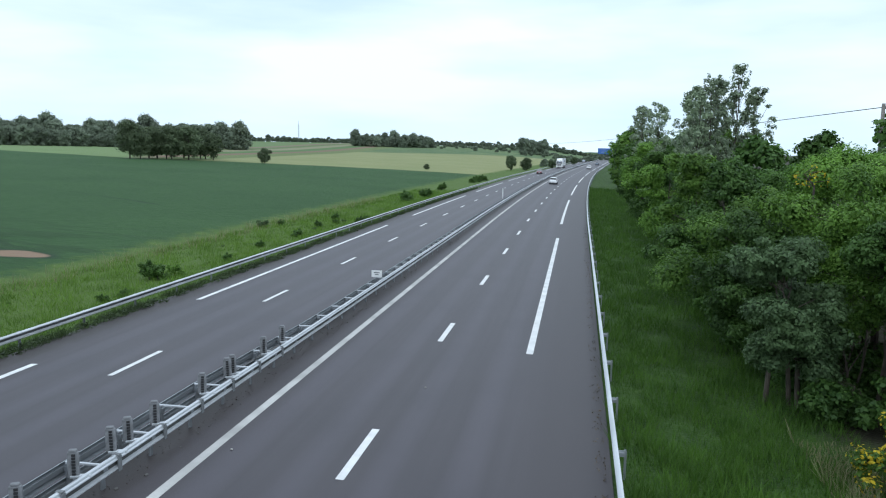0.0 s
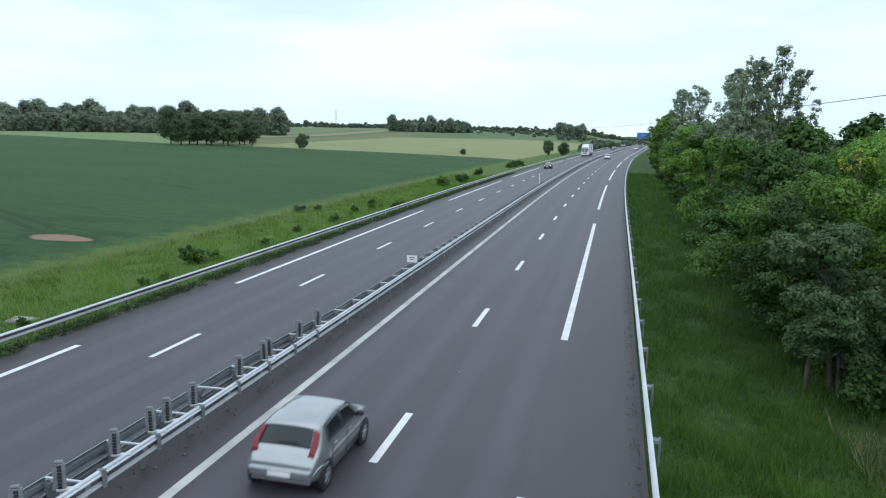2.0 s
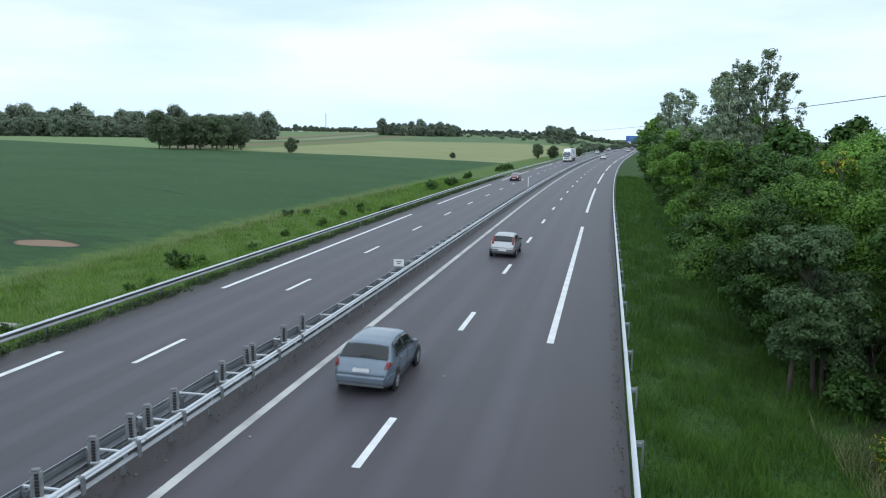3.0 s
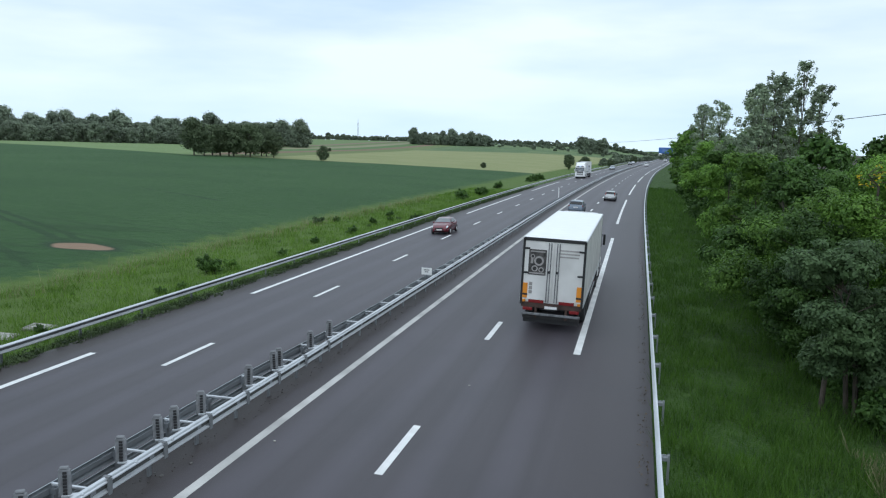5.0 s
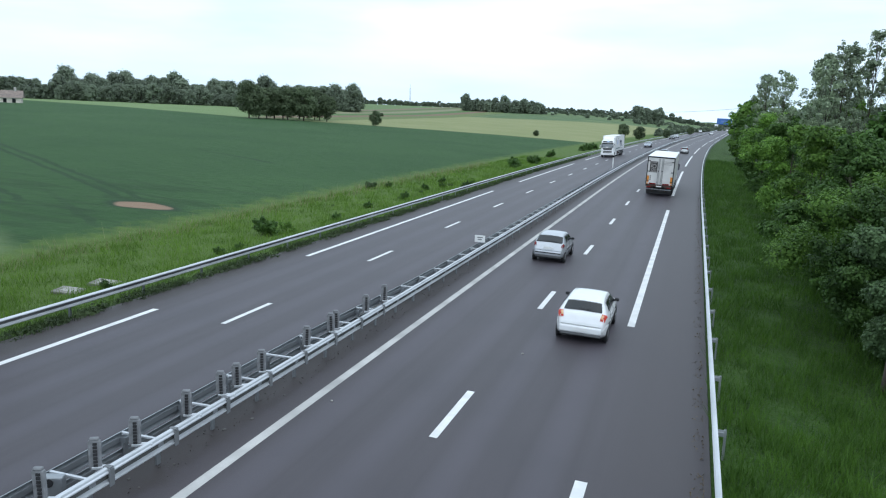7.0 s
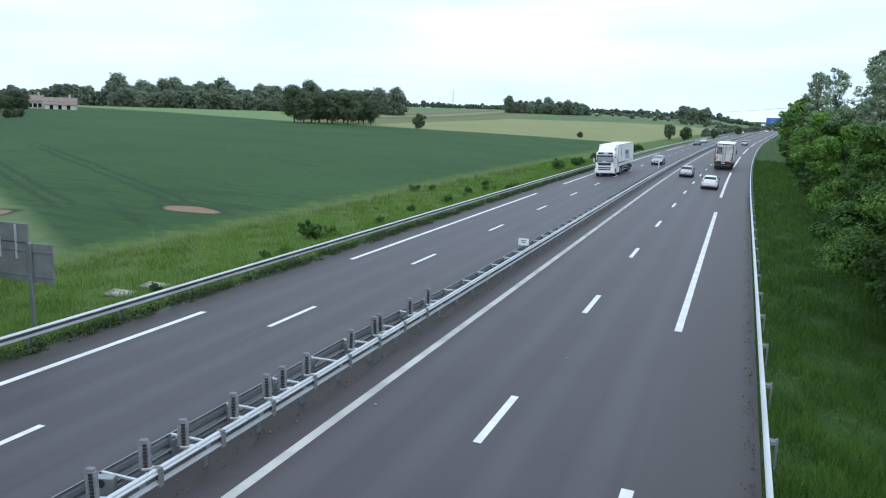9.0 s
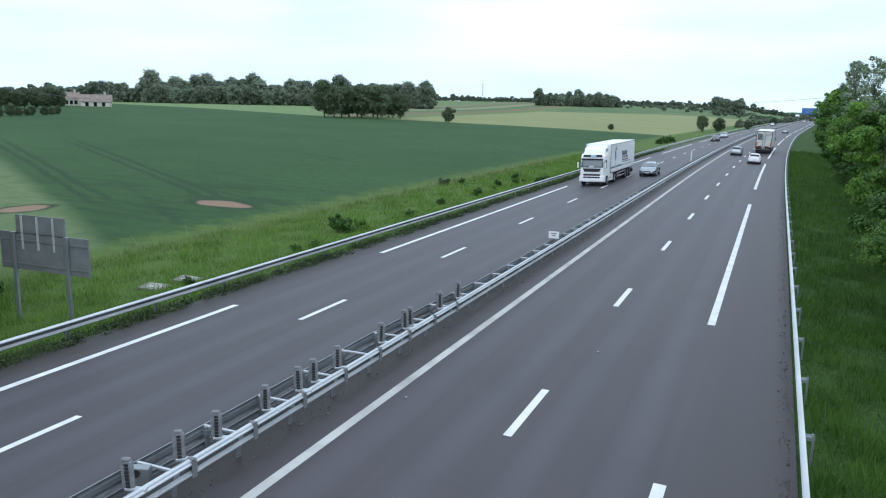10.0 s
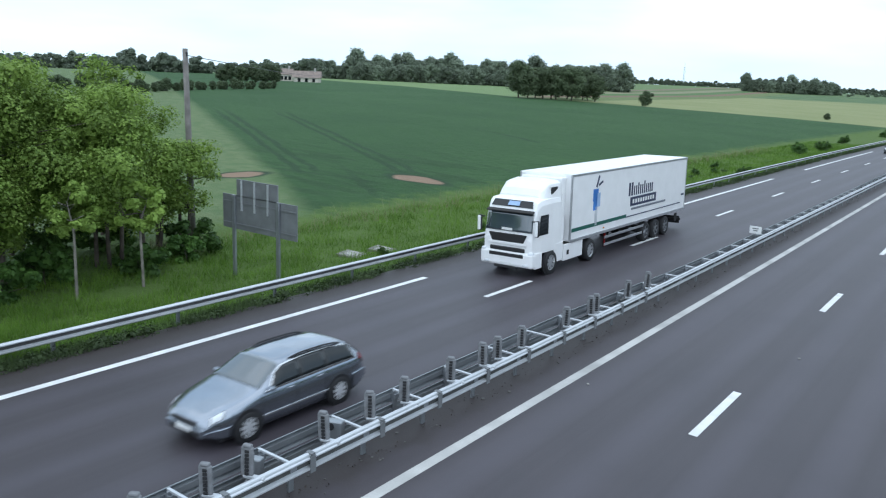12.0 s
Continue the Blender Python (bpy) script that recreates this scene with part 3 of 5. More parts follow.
# ---- sign seen from behind, beyond the far verge ----
def back_of_sign():
    t = thing("road_sign", "back of a grey metal direction sign on two steel posts", "road sign", pose(0, 20.3, 0))
    part("panel", box(4.5, 0.05, 1.42, (-19.45, 0, 1.78), 0.01), GREY_BACK, t)
    part("upper_panel", box(2.5, 0.05, 0.72, (-19.55, 0, 2.80), 0.01), GREY_BACK, t)
    for x in (-20.9, -18.2):
        part("post", box(0.16, 0.10, 3.5, (x, -0.09, 0.75), 0.01), ZINC, t)
    for x in (-20.45, -19.65, -18.85):
        part("upright", box(0.08, 0.05, 1.25, (x, -0.06, 2.5), 0.006), ZINC_LIGHT, t)
    for z in (1.3, 2.2):
        part("stiffener", box(4.4, 0.03, 0.05, (-19.45, -0.045, z)), GREY_BACK, t)


back_of_sign()
for x, y, rz in ((-19.9, 26.2, 8), (-19.5, 27.9, 5)):
    t = thing("concrete_slab", "pale concrete drain slab lying in the grass", "slab", pose(x, y, land(x, y) + 0.05, 3, 2, rz), group="drain slabs")
    part("slab", box(1.15, 0.9, 0.26, (0, 0, -0.06), 0.04), STAINED, t)
    part("cover", box(0.7, 0.6, 0.04, (0.1, 0, 0.08), 0.015), CONCRETE, t)


# ---- poles, cable, mast and far sign ----
def utility_pole(x, y, top, lean=0.0):
    z = land(x, y)
    t = thing("utility_pole", "grey wooden utility pole with an insulator", "pole", pose(x, y, z - 0.2, 0, lean, 0), group="utility poles")
    h = top - z + 0.2
    part("pole", tube(0.17, h, (0, 0, h / 2), r2=0.12), WOODPOLE, t, smooth=True)
    part("insulator", tube(0.05, 0.18, (0.12, 0, h - 0.25)), BLACK, t)
    part("bracket", box(0.2, 0.04, 0.04, (0.08, 0, h - 0.35)), ZINC, t)


def cable(a, b, sag, r=0.02):
    c = bpy.data.curves.new("overhead_cable", "CURVE")
    c.dimensions, c.bevel_depth, c.bevel_resolution = "3D", r, 1
    s = c.splines.new("POLY")
    s.points.add(24)
    for k, p in enumerate(s.points):
        f = k / 24
        v = Vector(a).lerp(Vector(b), f)
        p.co = (v.x, v.y, v.z - sag * 4 * f * (1 - f), 1)
    c.materials.append(BLACK)
    tagged(new("overhead_cable", c), "thin black cable hung between utility poles", "cable")


utility_pole(-27.0, 22.5, 8.4, -1.0)
cable((-27.1, 22.5, 8.1), (-176, 182, 8.0), 0.8, 0.02)
utility_pole(25.5, 58.5, 10.96)
cable((25.5, 58.5, 10.71), (-14.8, 329.3, 9.79), 0.9, 0.03)

t = thing("mast", "thin lattice radio mast far over the fields", "mast", pose(-345 + 5, 935, 5))
mb = None
for k in range(3):
    a = 2.094 * k
    mb = tube(0.11, 28, (0.7 * math.cos(a), 0.7 * math.sin(a), 14), seg=6, bm=mb)
for k in range(14):
    mb = box(1.4, 1.4, 0.10, (0, 0, 1 + 2 * k), bm=mb)
part("lattice", mb, GREY_BACK, t)
part("antenna", tube(0.12, 5, (0, 0, 30), seg=6), GREY_BACK, t)


def gantry():
    y = 420
    t = thing("gantry_sign", "blue motorway direction sign on a steel cantilever", "road sign", pose(bend(y), y, 0, 0, 0, -heading(y)))
    part("panel", box(7.0, 0.2, 3.0, (4.0, -0.3, 6.9), 0.05), BLUE_SIGN, t)
    bars = None
    for k, (x, z, w) in enumerate(((3.4, 7.6, 2.4), (3.8, 6.9, 3.0), (3.2, 6.2, 2.0))):
        bars = box(w, 0.03, 0.18, (x, -0.42, z), bm=bars)
    part("bars", bars, plain("pale_blue_bars", (0.25, 0.35, 0.6), 0.5), t, "illegible pale bars")
    part("post", box(0.4, 0.4, 7.2, (7.9, 0, 3.5), 0.03), ZINC, t)
    part("beam", box(7.6, 0.3, 0.4, (4.3, 0, 6.9), 0.03), ZINC, t)


gantry()


# ---- plants ----
def sheet_mesh(name, corners, faces_of, material):
    """A mesh from an array of pieces, each with the same few corners."""
    count, k = corners.shape[:2]
    me = bpy.data.meshes.new(name)
    me.vertices.add(count * k)
    me.vertices.foreach_set("co", corners.astype(np.float32).ravel())
    me.loops.add(count * k)
    me.loops.foreach_set("vertex_index", np.arange(count * k, dtype=np.int32))
    me.polygons.add(count)
    me.polygons.foreach_set("loop_start", np.arange(0, count * k, k, dtype=np.int32))
    me.update(calc_edges=True)
    me.materials.append(material)
    return me


def leaf_mesh(name, blobs, count, size, material, seed, long=1.5, facing=1.0, airy=1.0):
    """Leaves over and inside a heap of uneven lobes (x, y, z, rx, ry, rz), with gaps between them."""
    g = np.random.default_rng(seed)
    blobs = np.array(blobs, float)
    area = (blobs[:, 3] * blobs[:, 5]) ** 1.0
    pick = g.choice(len(blobs), count, p=area / area.sum())
    d = g.normal(size=(count, 3))
    d[:, 2] += 0.25
    d /= np.linalg.norm(d, axis=1)[:, None]
    lump = 1 + 0.20 * np.sin(d[:, 0] * 5 + pick) * np.sin(d[:, 2] * 6 + pick * 2.1) + 0.10 * g.normal(size=count)
    inner = g.random(count) < 0.22
    depth = np.where(inner, 0.75 * g.random(count) ** 0.5, 0.86 + 0.2 * g.random(count)) * lump
    at = blobs[pick, :3] + d * blobs[pick, 3:6] * depth[:, None]
    wave = 1.0 / max(0.35, blobs[:, 3].mean() * 1.4)
    gaps = sum(np.sin(at[:, (k + 1) % 3] * wave * w + k + seed) * np.sin(at[:, k] * wave * w * 1.3 + 2 * k) for k in range(3) for w in (1.9, 4.3))
    keep = (gaps > -1.0 / airy + 0.5 * g.normal(size=count)) | inner
    at, d, inner, count = at[keep], d[keep], inner[keep], int(keep.sum())
    out = d * 1.25 * facing + 0.55 * g.normal(size=(count, 3)) + np.array([0, 0, 0.5])
    out /= np.linalg.norm(out, axis=1)[:, None]
    u = np.cross(out, g.normal(size=(count, 3)))
    u /= np.linalg.norm(u, axis=1)[:, None]
    v = np.cross(out, u)
    s = size * ((0.6 + 0.8 * g.random(count)) * np.where(inner, 1.7, 1.0))[:, None]
    corners = np.stack([at - u * s * long * 0.5, at + v * s * 0.5 + out * s * 0.12, at + u * s * long * 0.5, at - v * s * 0.5 + out * s * 0.12], 1)
    return sheet_mesh(name, corners, None, material)


def crown_lobes(h, r, base, seed, lobes, shape="round", fine=(0.12, 0.26)):
    g = random.Random(seed)
    out = []
    if shape == "sprays":
        for k in range(lobes):
            f = k / lobes
            a, z0 = g.uniform(0, 6.283), base + (h - base) * (0.02 + 0.86 * f)
            reach, rise = r * g.uniform(0.35, 1.15) * (1.0 - 0.35 * f), (h - base) * g.uniform(0.06, 0.16)
            for j in range(6):
                q = (j + 1) / 6
                s = r * g.uniform(*fine) * (1.1 - 0.5 * q)
                z = min(z0 + rise * q**1.2, h - 0.1)
                out.append((math.cos(a) * reach * q**0.8 + g.uniform(-0.1, 0.1), math.sin(a) * reach * q**0.8 + g.uniform(-0.1, 0.1), z, s, s, s * 1.4))
        return out
    if shape == "boughs":
        boughs = []
        for k in range(max(5, lobes // 9)):
            a, f = g.uniform(0, 6.283), g.random()
            q = math.sqrt(max(0.08, 1 - (1.7 * (f - 0.42)) ** 2)) * g.uniform(0.45, 1.0)
            boughs.append((math.cos(a) * q * r * 0.8, math.sin(a) * q * r * 0.8, base + (h - base) * (0.10 + 0.80 * f), g.uniform(0.6, 1.3)))
        for k in range(lobes):
            bx, by, bz, big = boughs[k % len(boughs)]
            s = r * g.uniform(*fine) * big
            spread = 0.20 * r * big
            x, y, z = bx + g.gauss(0, spread), by + g.gauss(0, spread), bz + g.gauss(0, spread * 0.9)
            out.append((x, y, max(base + s * 0.3, min(z, h - s * 0.6)), s * g.uniform(0.9, 1.3), s * g.uniform(0.9, 1.3), s * g.uniform(0.6, 0.95)))
        return out
    for k in range(lobes):
        f = g.random()
        z = base + (h - base) * (0.08 + 0.88 * f)
        if shape == "round":
            wide = r * math.sqrt(max(0.05, 1 - (1.9 * (f - 0.45)) ** 2))
        elif shape == "broad":
            wide = r * math.sqrt(max(0.12, 1 - abs(2 * (f - 0.48)) ** 3.4))
        elif shape == "tall":
            wide = r * (0.35 + 0.65 * math.sin(math.pi * min(1, 0.15 + f * 0.85)) ** 0.8)
        else:
            wide = r * (1.0 - 0.55 * f)
        a, q = g.uniform(0, 6.283), g.random() ** (0.33 if shape in ("round", "broad") else 0.5)
        s = r * g.uniform(*fine)
        x, y = math.cos(a) * q * max(0.05, wide - s * 0.6), math.sin(a) * q * max(0.05, wide - s * 0.6)
        out.append((x, y, min(z, h - s * 0.6), s * g.uniform(0.9, 1.25), s * g.uniform(0.9, 1.25), s * g.uniform(0.7, 1.0)))
    return out


def limb(bm, a, b, r1, r2, seg=6):
    a, b = Vector(a), Vector(b)
    d = b - a
    q = d.to_track_quat("Z", "Y").to_matrix().to_4x4()
    c = bmesh.new()
    bmesh.ops.create_cone(c, cap_ends=False, segments=seg, radius1=r1, radius2=r2, depth=d.length)
    bmesh.ops.transform(c, matrix=Matrix.Translation((a + b) / 2) @ q, verts=c.verts)
    return joined(bm, c)


def tree(label, h, r, base, leaves, size, material, seed, shape="round", bark=BARK, lobes=34, stem=None, category="tree", stems=1, group="", fine=(0.12, 0.26), facing=1.0, airy=1.0):
    """A tapered trunk with limbs into a crown of leaves."""
    t = thing("tree" if category == "tree" else "bush", label, category, group=group)
    g = random.Random(seed)
    blobs = crown_lobes(h, r, base, seed, lobes, shape, fine)
    stem = stem or 0.022 * h + 0.03
    b = bmesh.new()
    for k in range(stems):
        foot = Vector((g.uniform(-0.3, 0.3) * (stems - 1), g.uniform(-0.3, 0.3) * (stems - 1), -0.3))
        mid = Vector((foot.x + g.uniform(-0.2, 0.2), foot.y + g.uniform(-0.2, 0.2), base + (h - base) * 0.15))
        top = Vector((g.uniform(-0.3, 0.3), g.uniform(-0.3, 0.3), base + (h - base) * (0.9 if shape == "tall" else 0.65)))
        limb(b, foot, mid, stem, stem * 0.75, 8)
        limb(b, mid, top, stem * 0.75, stem * 0.2, 6)
        for x, y, z, *_ in blobs[k::max(2, stems)]:
            f = min(0.95, max(0.0, (z - mid.z) / max(0.1, top.z - mid.z) - 0.25))
            limb(b, mid.lerp(top, f), (x, y, z), stem * 0.3 * (1 - 0.6 * f), 0.012, 4)
    part("trunk", b, bark, t)
    crown = new("crown", leaf_mesh("crown", blobs, leaves, size, material, seed, 1.5, facing, airy))
    crown.parent = t
    return t


def at_land(x, y, turn=0.0, scale=1.0, sink=0.05, tall=1.0):
    return pose(x, y, land(x, y) - sink, 0, 0, turn) @ Matrix.Diagonal((scale, scale, scale * tall, 1))


# the dense hedgerow on the near side, row by row
HEDGE = [
    # r, y, height, radius, kind
    (11.6, 25.4, 5.4, 1.95, "grey"), (12.2, 30.5, 6.2, 2.4, "dark"), (15.6, 29.0, 7.6, 3.0, "leaf"), (17.2, 23.5, 7.0, 2.9, "dark"), (15.2, 25.6, 6.4, 2.3, "dark"),
    (12.3, 35.0, 7.2, 2.7, "leaf"), (16.0, 34.5, 8.4, 3.2, "leaf"), (20.5, 31.0, 8.4, 3.2, "leaf"), (12.6, 42.0, 7.6, 2.9, "dark"),
    (12.4, 49.0, 7.8, 2.8, "leaf"), (16.5, 43.0, 8.6, 3.2, "leaf"), (12.8, 57.0, 8.2, 3.0, "dark"), (16.0, 53.0, 9.0, 3.2, "dark"),
    (12.6, 66.0, 8.4, 3.0, "leaf"), (12.9, 76.0, 9.0, 3.2, "dark"), (13.0, 88.0, 9.2, 3.4, "leaf"), (13.2, 101.0, 9.4, 3.5, "dark"),
    (21.5, 42.0, 9.0, 3.4, "dark"), (25.5, 36.0, 8.6, 3.3, "grey"), (24.0, 50.0, 9.0, 3.4, "leaf"), (23.0, 25.5, 7.6, 3.1, "leaf"),
]
KINDS = {"grey": (LEAF_GREY, "grey-green hedgerow tree with drooping lower branches"), "dark": (LEAF_DARK, "dense dark green hedgerow tree"),
         "leaf": (LEAF, "leafy mid-green hedgerow tree"), "fresh": (LEAF_FRESH, "bright green hedgerow tree in fresh leaf")}
for k, (r, y, h, w, kind) in enumerate(HEDGE):
    mat, words = KINDS[kind]
    near = y < 38
    o = tree(words, h, w, (1.0 if kind == "grey" else 0.2 if r < 12.5 else 0.9) if r < 15 else 1.5 if y < 28 else 1.6 if y < 30 else 0.8, 68000 if near else 32000, 0.072 if near else 0.115, mat, 100 + k, "boughs", lobes=80 if near else 75, fine=(0.13, 0.26), stems=3 if near else 1, stem=0.09, group="hedgerow trees", airy=1.35)
    o.matrix_basis = at_land(r + bend(y), y, k * 47)

# undergrowth added below the hedgerow to darken its shaded hollow
under = tree("dark tangled undergrowth added for the shade below the hedgerow", 1.8, 1.5, 0.02, 6000, 0.09, LEAF_DARK, 180, "boughs", lobes=45, category="bush", stem=0.03, stems=3, group="undergrowth")
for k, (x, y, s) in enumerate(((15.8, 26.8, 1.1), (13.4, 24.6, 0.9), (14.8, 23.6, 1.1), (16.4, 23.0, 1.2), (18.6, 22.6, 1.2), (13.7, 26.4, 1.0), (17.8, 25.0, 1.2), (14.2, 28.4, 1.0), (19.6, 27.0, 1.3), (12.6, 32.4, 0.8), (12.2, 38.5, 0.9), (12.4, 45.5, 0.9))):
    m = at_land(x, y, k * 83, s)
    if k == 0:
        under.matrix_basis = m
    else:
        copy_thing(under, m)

# further trees of the row repeat a few shapes
far_row = [tree("dense dark green hedgerow tree", 11.0, 3.6, 0.2, 6000, 0.30, m, 200 + k, lobes=80, group="hedgerow trees") for k, m in enumerate((LEAF_DARK, LEAF, LEAF_DARK))]
spots = [(13.4, 116), (13.4, 133), (13.6, 152), (13.8, 173), (14, 197), (14, 225), (14.2, 257), (14.5, 292), (14.5, 330), (18.5, 64), (18.8, 80), (19, 97), (19, 118), (19.5, 142),
         (20, 170), (20, 205), (20, 245), (28, 58), (27, 76), (15, 372), (15, 418), (15, 470), (21, 300), (21, 360), (22, 430), (16, 525), (17, 590), (17, 660)]
for k, (r, y) in enumerate(spots):
    m = at_land(r + bend(y), y, k * 61, 0.9 + 0.25 * ((k * 37) % 10) / 10)
    if k < 3:
        far_row[k].matrix_basis = m
    else:
        copy_thing(far_row[k % 3], m)

# tall airy poplars behind the hedgerow
for k, (x, y, top, w) in enumerate(((18.1, 70, 16.0, 1.7), (16.4, 72, 15.3, 1.8), (14.7, 69, 13.6, 1.6), (19.2, 68, 13.8, 1.6), (17.3, 75, 15.2, 1.8), (15.4, 76, 14.6, 1.8), (14.2, 96, 14.2, 1.9), (12.7, 100, 13.6, 1.8), (14.0, 118, 14.8, 2.0))):
    o = tree("tall slender poplar with airy crown against the sky", top, w * 1.2, 2.5, 7000, 0.12, LEAF_POPLAR, 300 + k, "tall", lobes=130, fine=(0.10, 0.20), stem=0.08, group="poplars", airy=2.6)
    o.matrix_basis = at_land(x, y, k * 50)

# yellow broom beside the near verge
for x, y, s, seed in ((12.65, 18.5, 1.15, 1), (13.7, 19.4, 1.4, 2)):
    o = tree("flowering broom bush, yellow over green", 1.5 * s, 0.9 * s, 0.1, 2600, 0.07, LEAF, 400 + seed, lobes=24, category="bush", stem=0.03, stems=3)
    fl = new("blossom", leaf_mesh("blossom", crown_lobes(1.55 * s, 0.95 * s, 0.2, 400 + seed, 24), 1100, 0.06, BROOM, seed))
    fl.parent = o
    o.matrix_basis = at_land(x, y)
fl = tree("hedgerow broom with scattered yellow flowers", 7.7, 0.8, 6.7, 120, 0.055, BROOM, 431, lobes=26, category="bush", stem=0.05)
fl.matrix_basis = at_land(13.95, 32.2)

# trees in fresh leaf beyond the far verge
for k, (x, y, h, w, n) in enumerate(((-25.2, 17.6, 7.6, 3.1, 42000), (-25.8, 12.6, 8.6, 3.3, 42000), (-29.5, 15.5, 8.2, 3.0, 16000), (-24.2, 8.4, 8.4, 3.1, 26000), (-30.5, 20.6, 8.6, 2.4, 14000), (-26.4, 21.0, 5.4, 2.0, 12000))):
    o = tree("roadside tree in fresh yellow-green leaf", h, w, 1.5, int(n * 1.4), 0.080, LEAF_FRESH, 500 + k, "boughs", lobes=150, fine=(0.13, 0.27), stem=0.10, group="roadside trees", stems=4, airy=0.8)
    o.matrix_basis = at_land(x, y, k * 70)
for k, (x, y, h) in enumerate(((-21.9, 13.9, 4.4), (-21.6, 16.4, 4.2))):
    o = tree("sapling with a pale bare stem", h, 1.0, 2.3, 2600, 0.12, LEAF_FRESH, 520 + k, lobes=20, stem=0.06, bark=PALE_BARK, group="roadside saplings")
    o.matrix_basis = at_land(x, y, k * 33)
for k, (x, y, s) in enumerate(((-25.6, 21.5, 1.2), (-24.4, 20.2, 0.9), (-27.5, 18.5, 1.3), (-23.6, 17.6, 1.0), (-24.6, 14.2, 1.2), (-23.4, 12.0, 1.1), (-26.6, 15.6, 1.4))):
    o = tree("low dark bramble bush under the trees", 1.3 * s, 1.2 * s, 0.05, 1800, 0.13, LEAF_DARK, 530 + k, lobes=18, category="bush", stem=0.03)
    o.matrix_basis = at_land(x, y)

# bushes along the far verge
scrub = [tree(words, 1.6, 1.05, 0.02, 3200, 0.09, m, 600 + k, "boughs", lobes=32, fine=(0.12, 0.34), category="bush", stem=0.03, stems=3, group="verge bushes") for k, (m, words) in enumerate((
    (LEAF_DARK, "small dark scrubby bush on the grass verge"), (LEAF, "small mid-green scrubby bush on the grass verge"), (LEAF_GREY, "small grey-green scrubby bush on the grass verge")))]
spots = [(-20.7, 43.7, 0.85), (-19.9, 45.2, 0.5), (-26.7, 74.8, 0.6), (-25.5, 77.5, 0.5), (-21.5, 77.6, 0.55), (-20.8, 81, 0.45), (-22.4, 86, 0.6), (-17.6, 80.0, 0.6), (-21.2, 119.4, 1.9), (-20.6, 129.3, 1.1),
         (-20.9, 134, 1.0), (-21.5, 152.8, 1.2), (-19.8, 188.5, 1.2), (-19.6, 194, 1.4), (-19.4, 201, 1.3), (-20.6, 60, 0.5), (-20.2, 68, 0.6), (-19.5, 52, 0.45), (-18.6, 27, 0.35), (-19.0, 36, 0.4)]
g = random.Random(77)
spots = [(x, y, min(s, 1.3)) for x, y, s in spots] + [(g.uniform(-25, -17.5), 30 + 130 * g.random() ** 1.3, g.uniform(0.2, 0.5)) for _ in range(14)]
for k, (x, y, s) in enumerate(spots):
    m = at_land(x, y, k * 77, s, 0.03)
    if k < 3:
        scrub[(0, 1, 2)[k]].matrix_basis = m
    else:
        copy_thing(scrub[0 if k < 20 and k % 3 else k % 3], m)

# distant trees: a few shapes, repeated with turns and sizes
shapes = [tree("distant grey-green broadleaf tree, leaves paled for haze", h, w, 0.0, 3400, 0.60, LEAF_HAZED, 700 + k, "broad", lobes=60, fine=(0.22, 0.42), facing=1.8, airy=0.75, stem=0.3, group="distant trees") for k, (h, w) in enumerate(((13, 5.2), (15, 5.6), (11, 5.0), (14, 4.2)))]
shapes += [tree("dark round tree at the edge of the crop", h, w * 0.92, 1.9, 8000, 0.36, LEAF_MID, 710 + k, "broad", lobes=60, fine=(0.20, 0.40), facing=1.5, airy=0.8, stem=0.3, group="trees at the edge of the crop") for k, (h, w) in enumerate(((12, 6.0), (13, 5.4)))]
cypress = tree("distant narrow dark poplar", 15, 1.6, 0.5, 1200, 0.6, LEAF_HAZED, 720, "tall", lobes=18, stem=0.2, group="distant trees")
cypress.matrix_basis = at_land(-190, 408, 0, 1.15)
used = set()


def distant(k, x, y, s, tall=1.0, turn=0.0):
    m = at_land(x, y, turn, s, 0.4, tall)
    if k not in used:
        used.add(k)
        shapes[k].matrix_basis = m
    else:
        copy_thing(shapes[k], m @ Matrix.Diagonal((*(1 / v for v in shapes[k].scale), 1)))


rng = random.Random(11)
EYE = (5.1, 0.0)


def along(a0, a1, d0, d1, count, s0, s1, depth=0.0, kinds=(0, 1, 2, 3)):
    """Trees from bearing a0 to a1 (degrees, right of ahead), d0 to d1 metres off."""
    for k in range(count):
        f = (k + rng.uniform(-0.3, 0.3)) / max(1, count - 1)
        a, d = radians(a0 + (a1 - a0) * f), d0 + (d1 - d0) * f + rng.uniform(-depth, depth)
        distant(rng.choice(kinds), EYE[0] + d * math.sin(a), EYE[1] + d * math.cos(a), rng.uniform(s0, s1), rng.uniform(0.85, 1.15), rng.uniform(0, 360))


along(-31.6, -26.1, 232, 247, 11, 0.64, 0.88, 8, (4, 5))     # clump at the edge of the crop
along(-43.5, -25.0, 450, 470, 84, 0.72, 1.06, 22)    # the long wood
along(-31.0, -25.6, 455, 462, 14, 0.85, 1.12, 8)
along(-43.5, -28.0, 420, 430, 34, 0.50, 0.72, 8)
along(-47.5, -42.0, 470, 460, 14, 0.55, 0.75, 10)
along(-25.0, -23.9, 430, 440, 4, 0.7, 0.95, 8)
along(-52.4, -48.9, 235, 240, 8, 0.36, 0.48, 5, (4, 5))
along(-16.4, -10.8, 640, 640, 28, 0.62, 0.82, 14)    # far woods
along(-4.1, -2.5, 640, 650, 7, 0.75, 0.95, 6)
along(-58.0, -49.0, 150, 196, 20, 0.15, 0.21, 2, (4, 5))    # hedge before the farm
along(-67.0, -58.0, 150, 152, 16, 0.17, 0.24, 4, (4, 5))


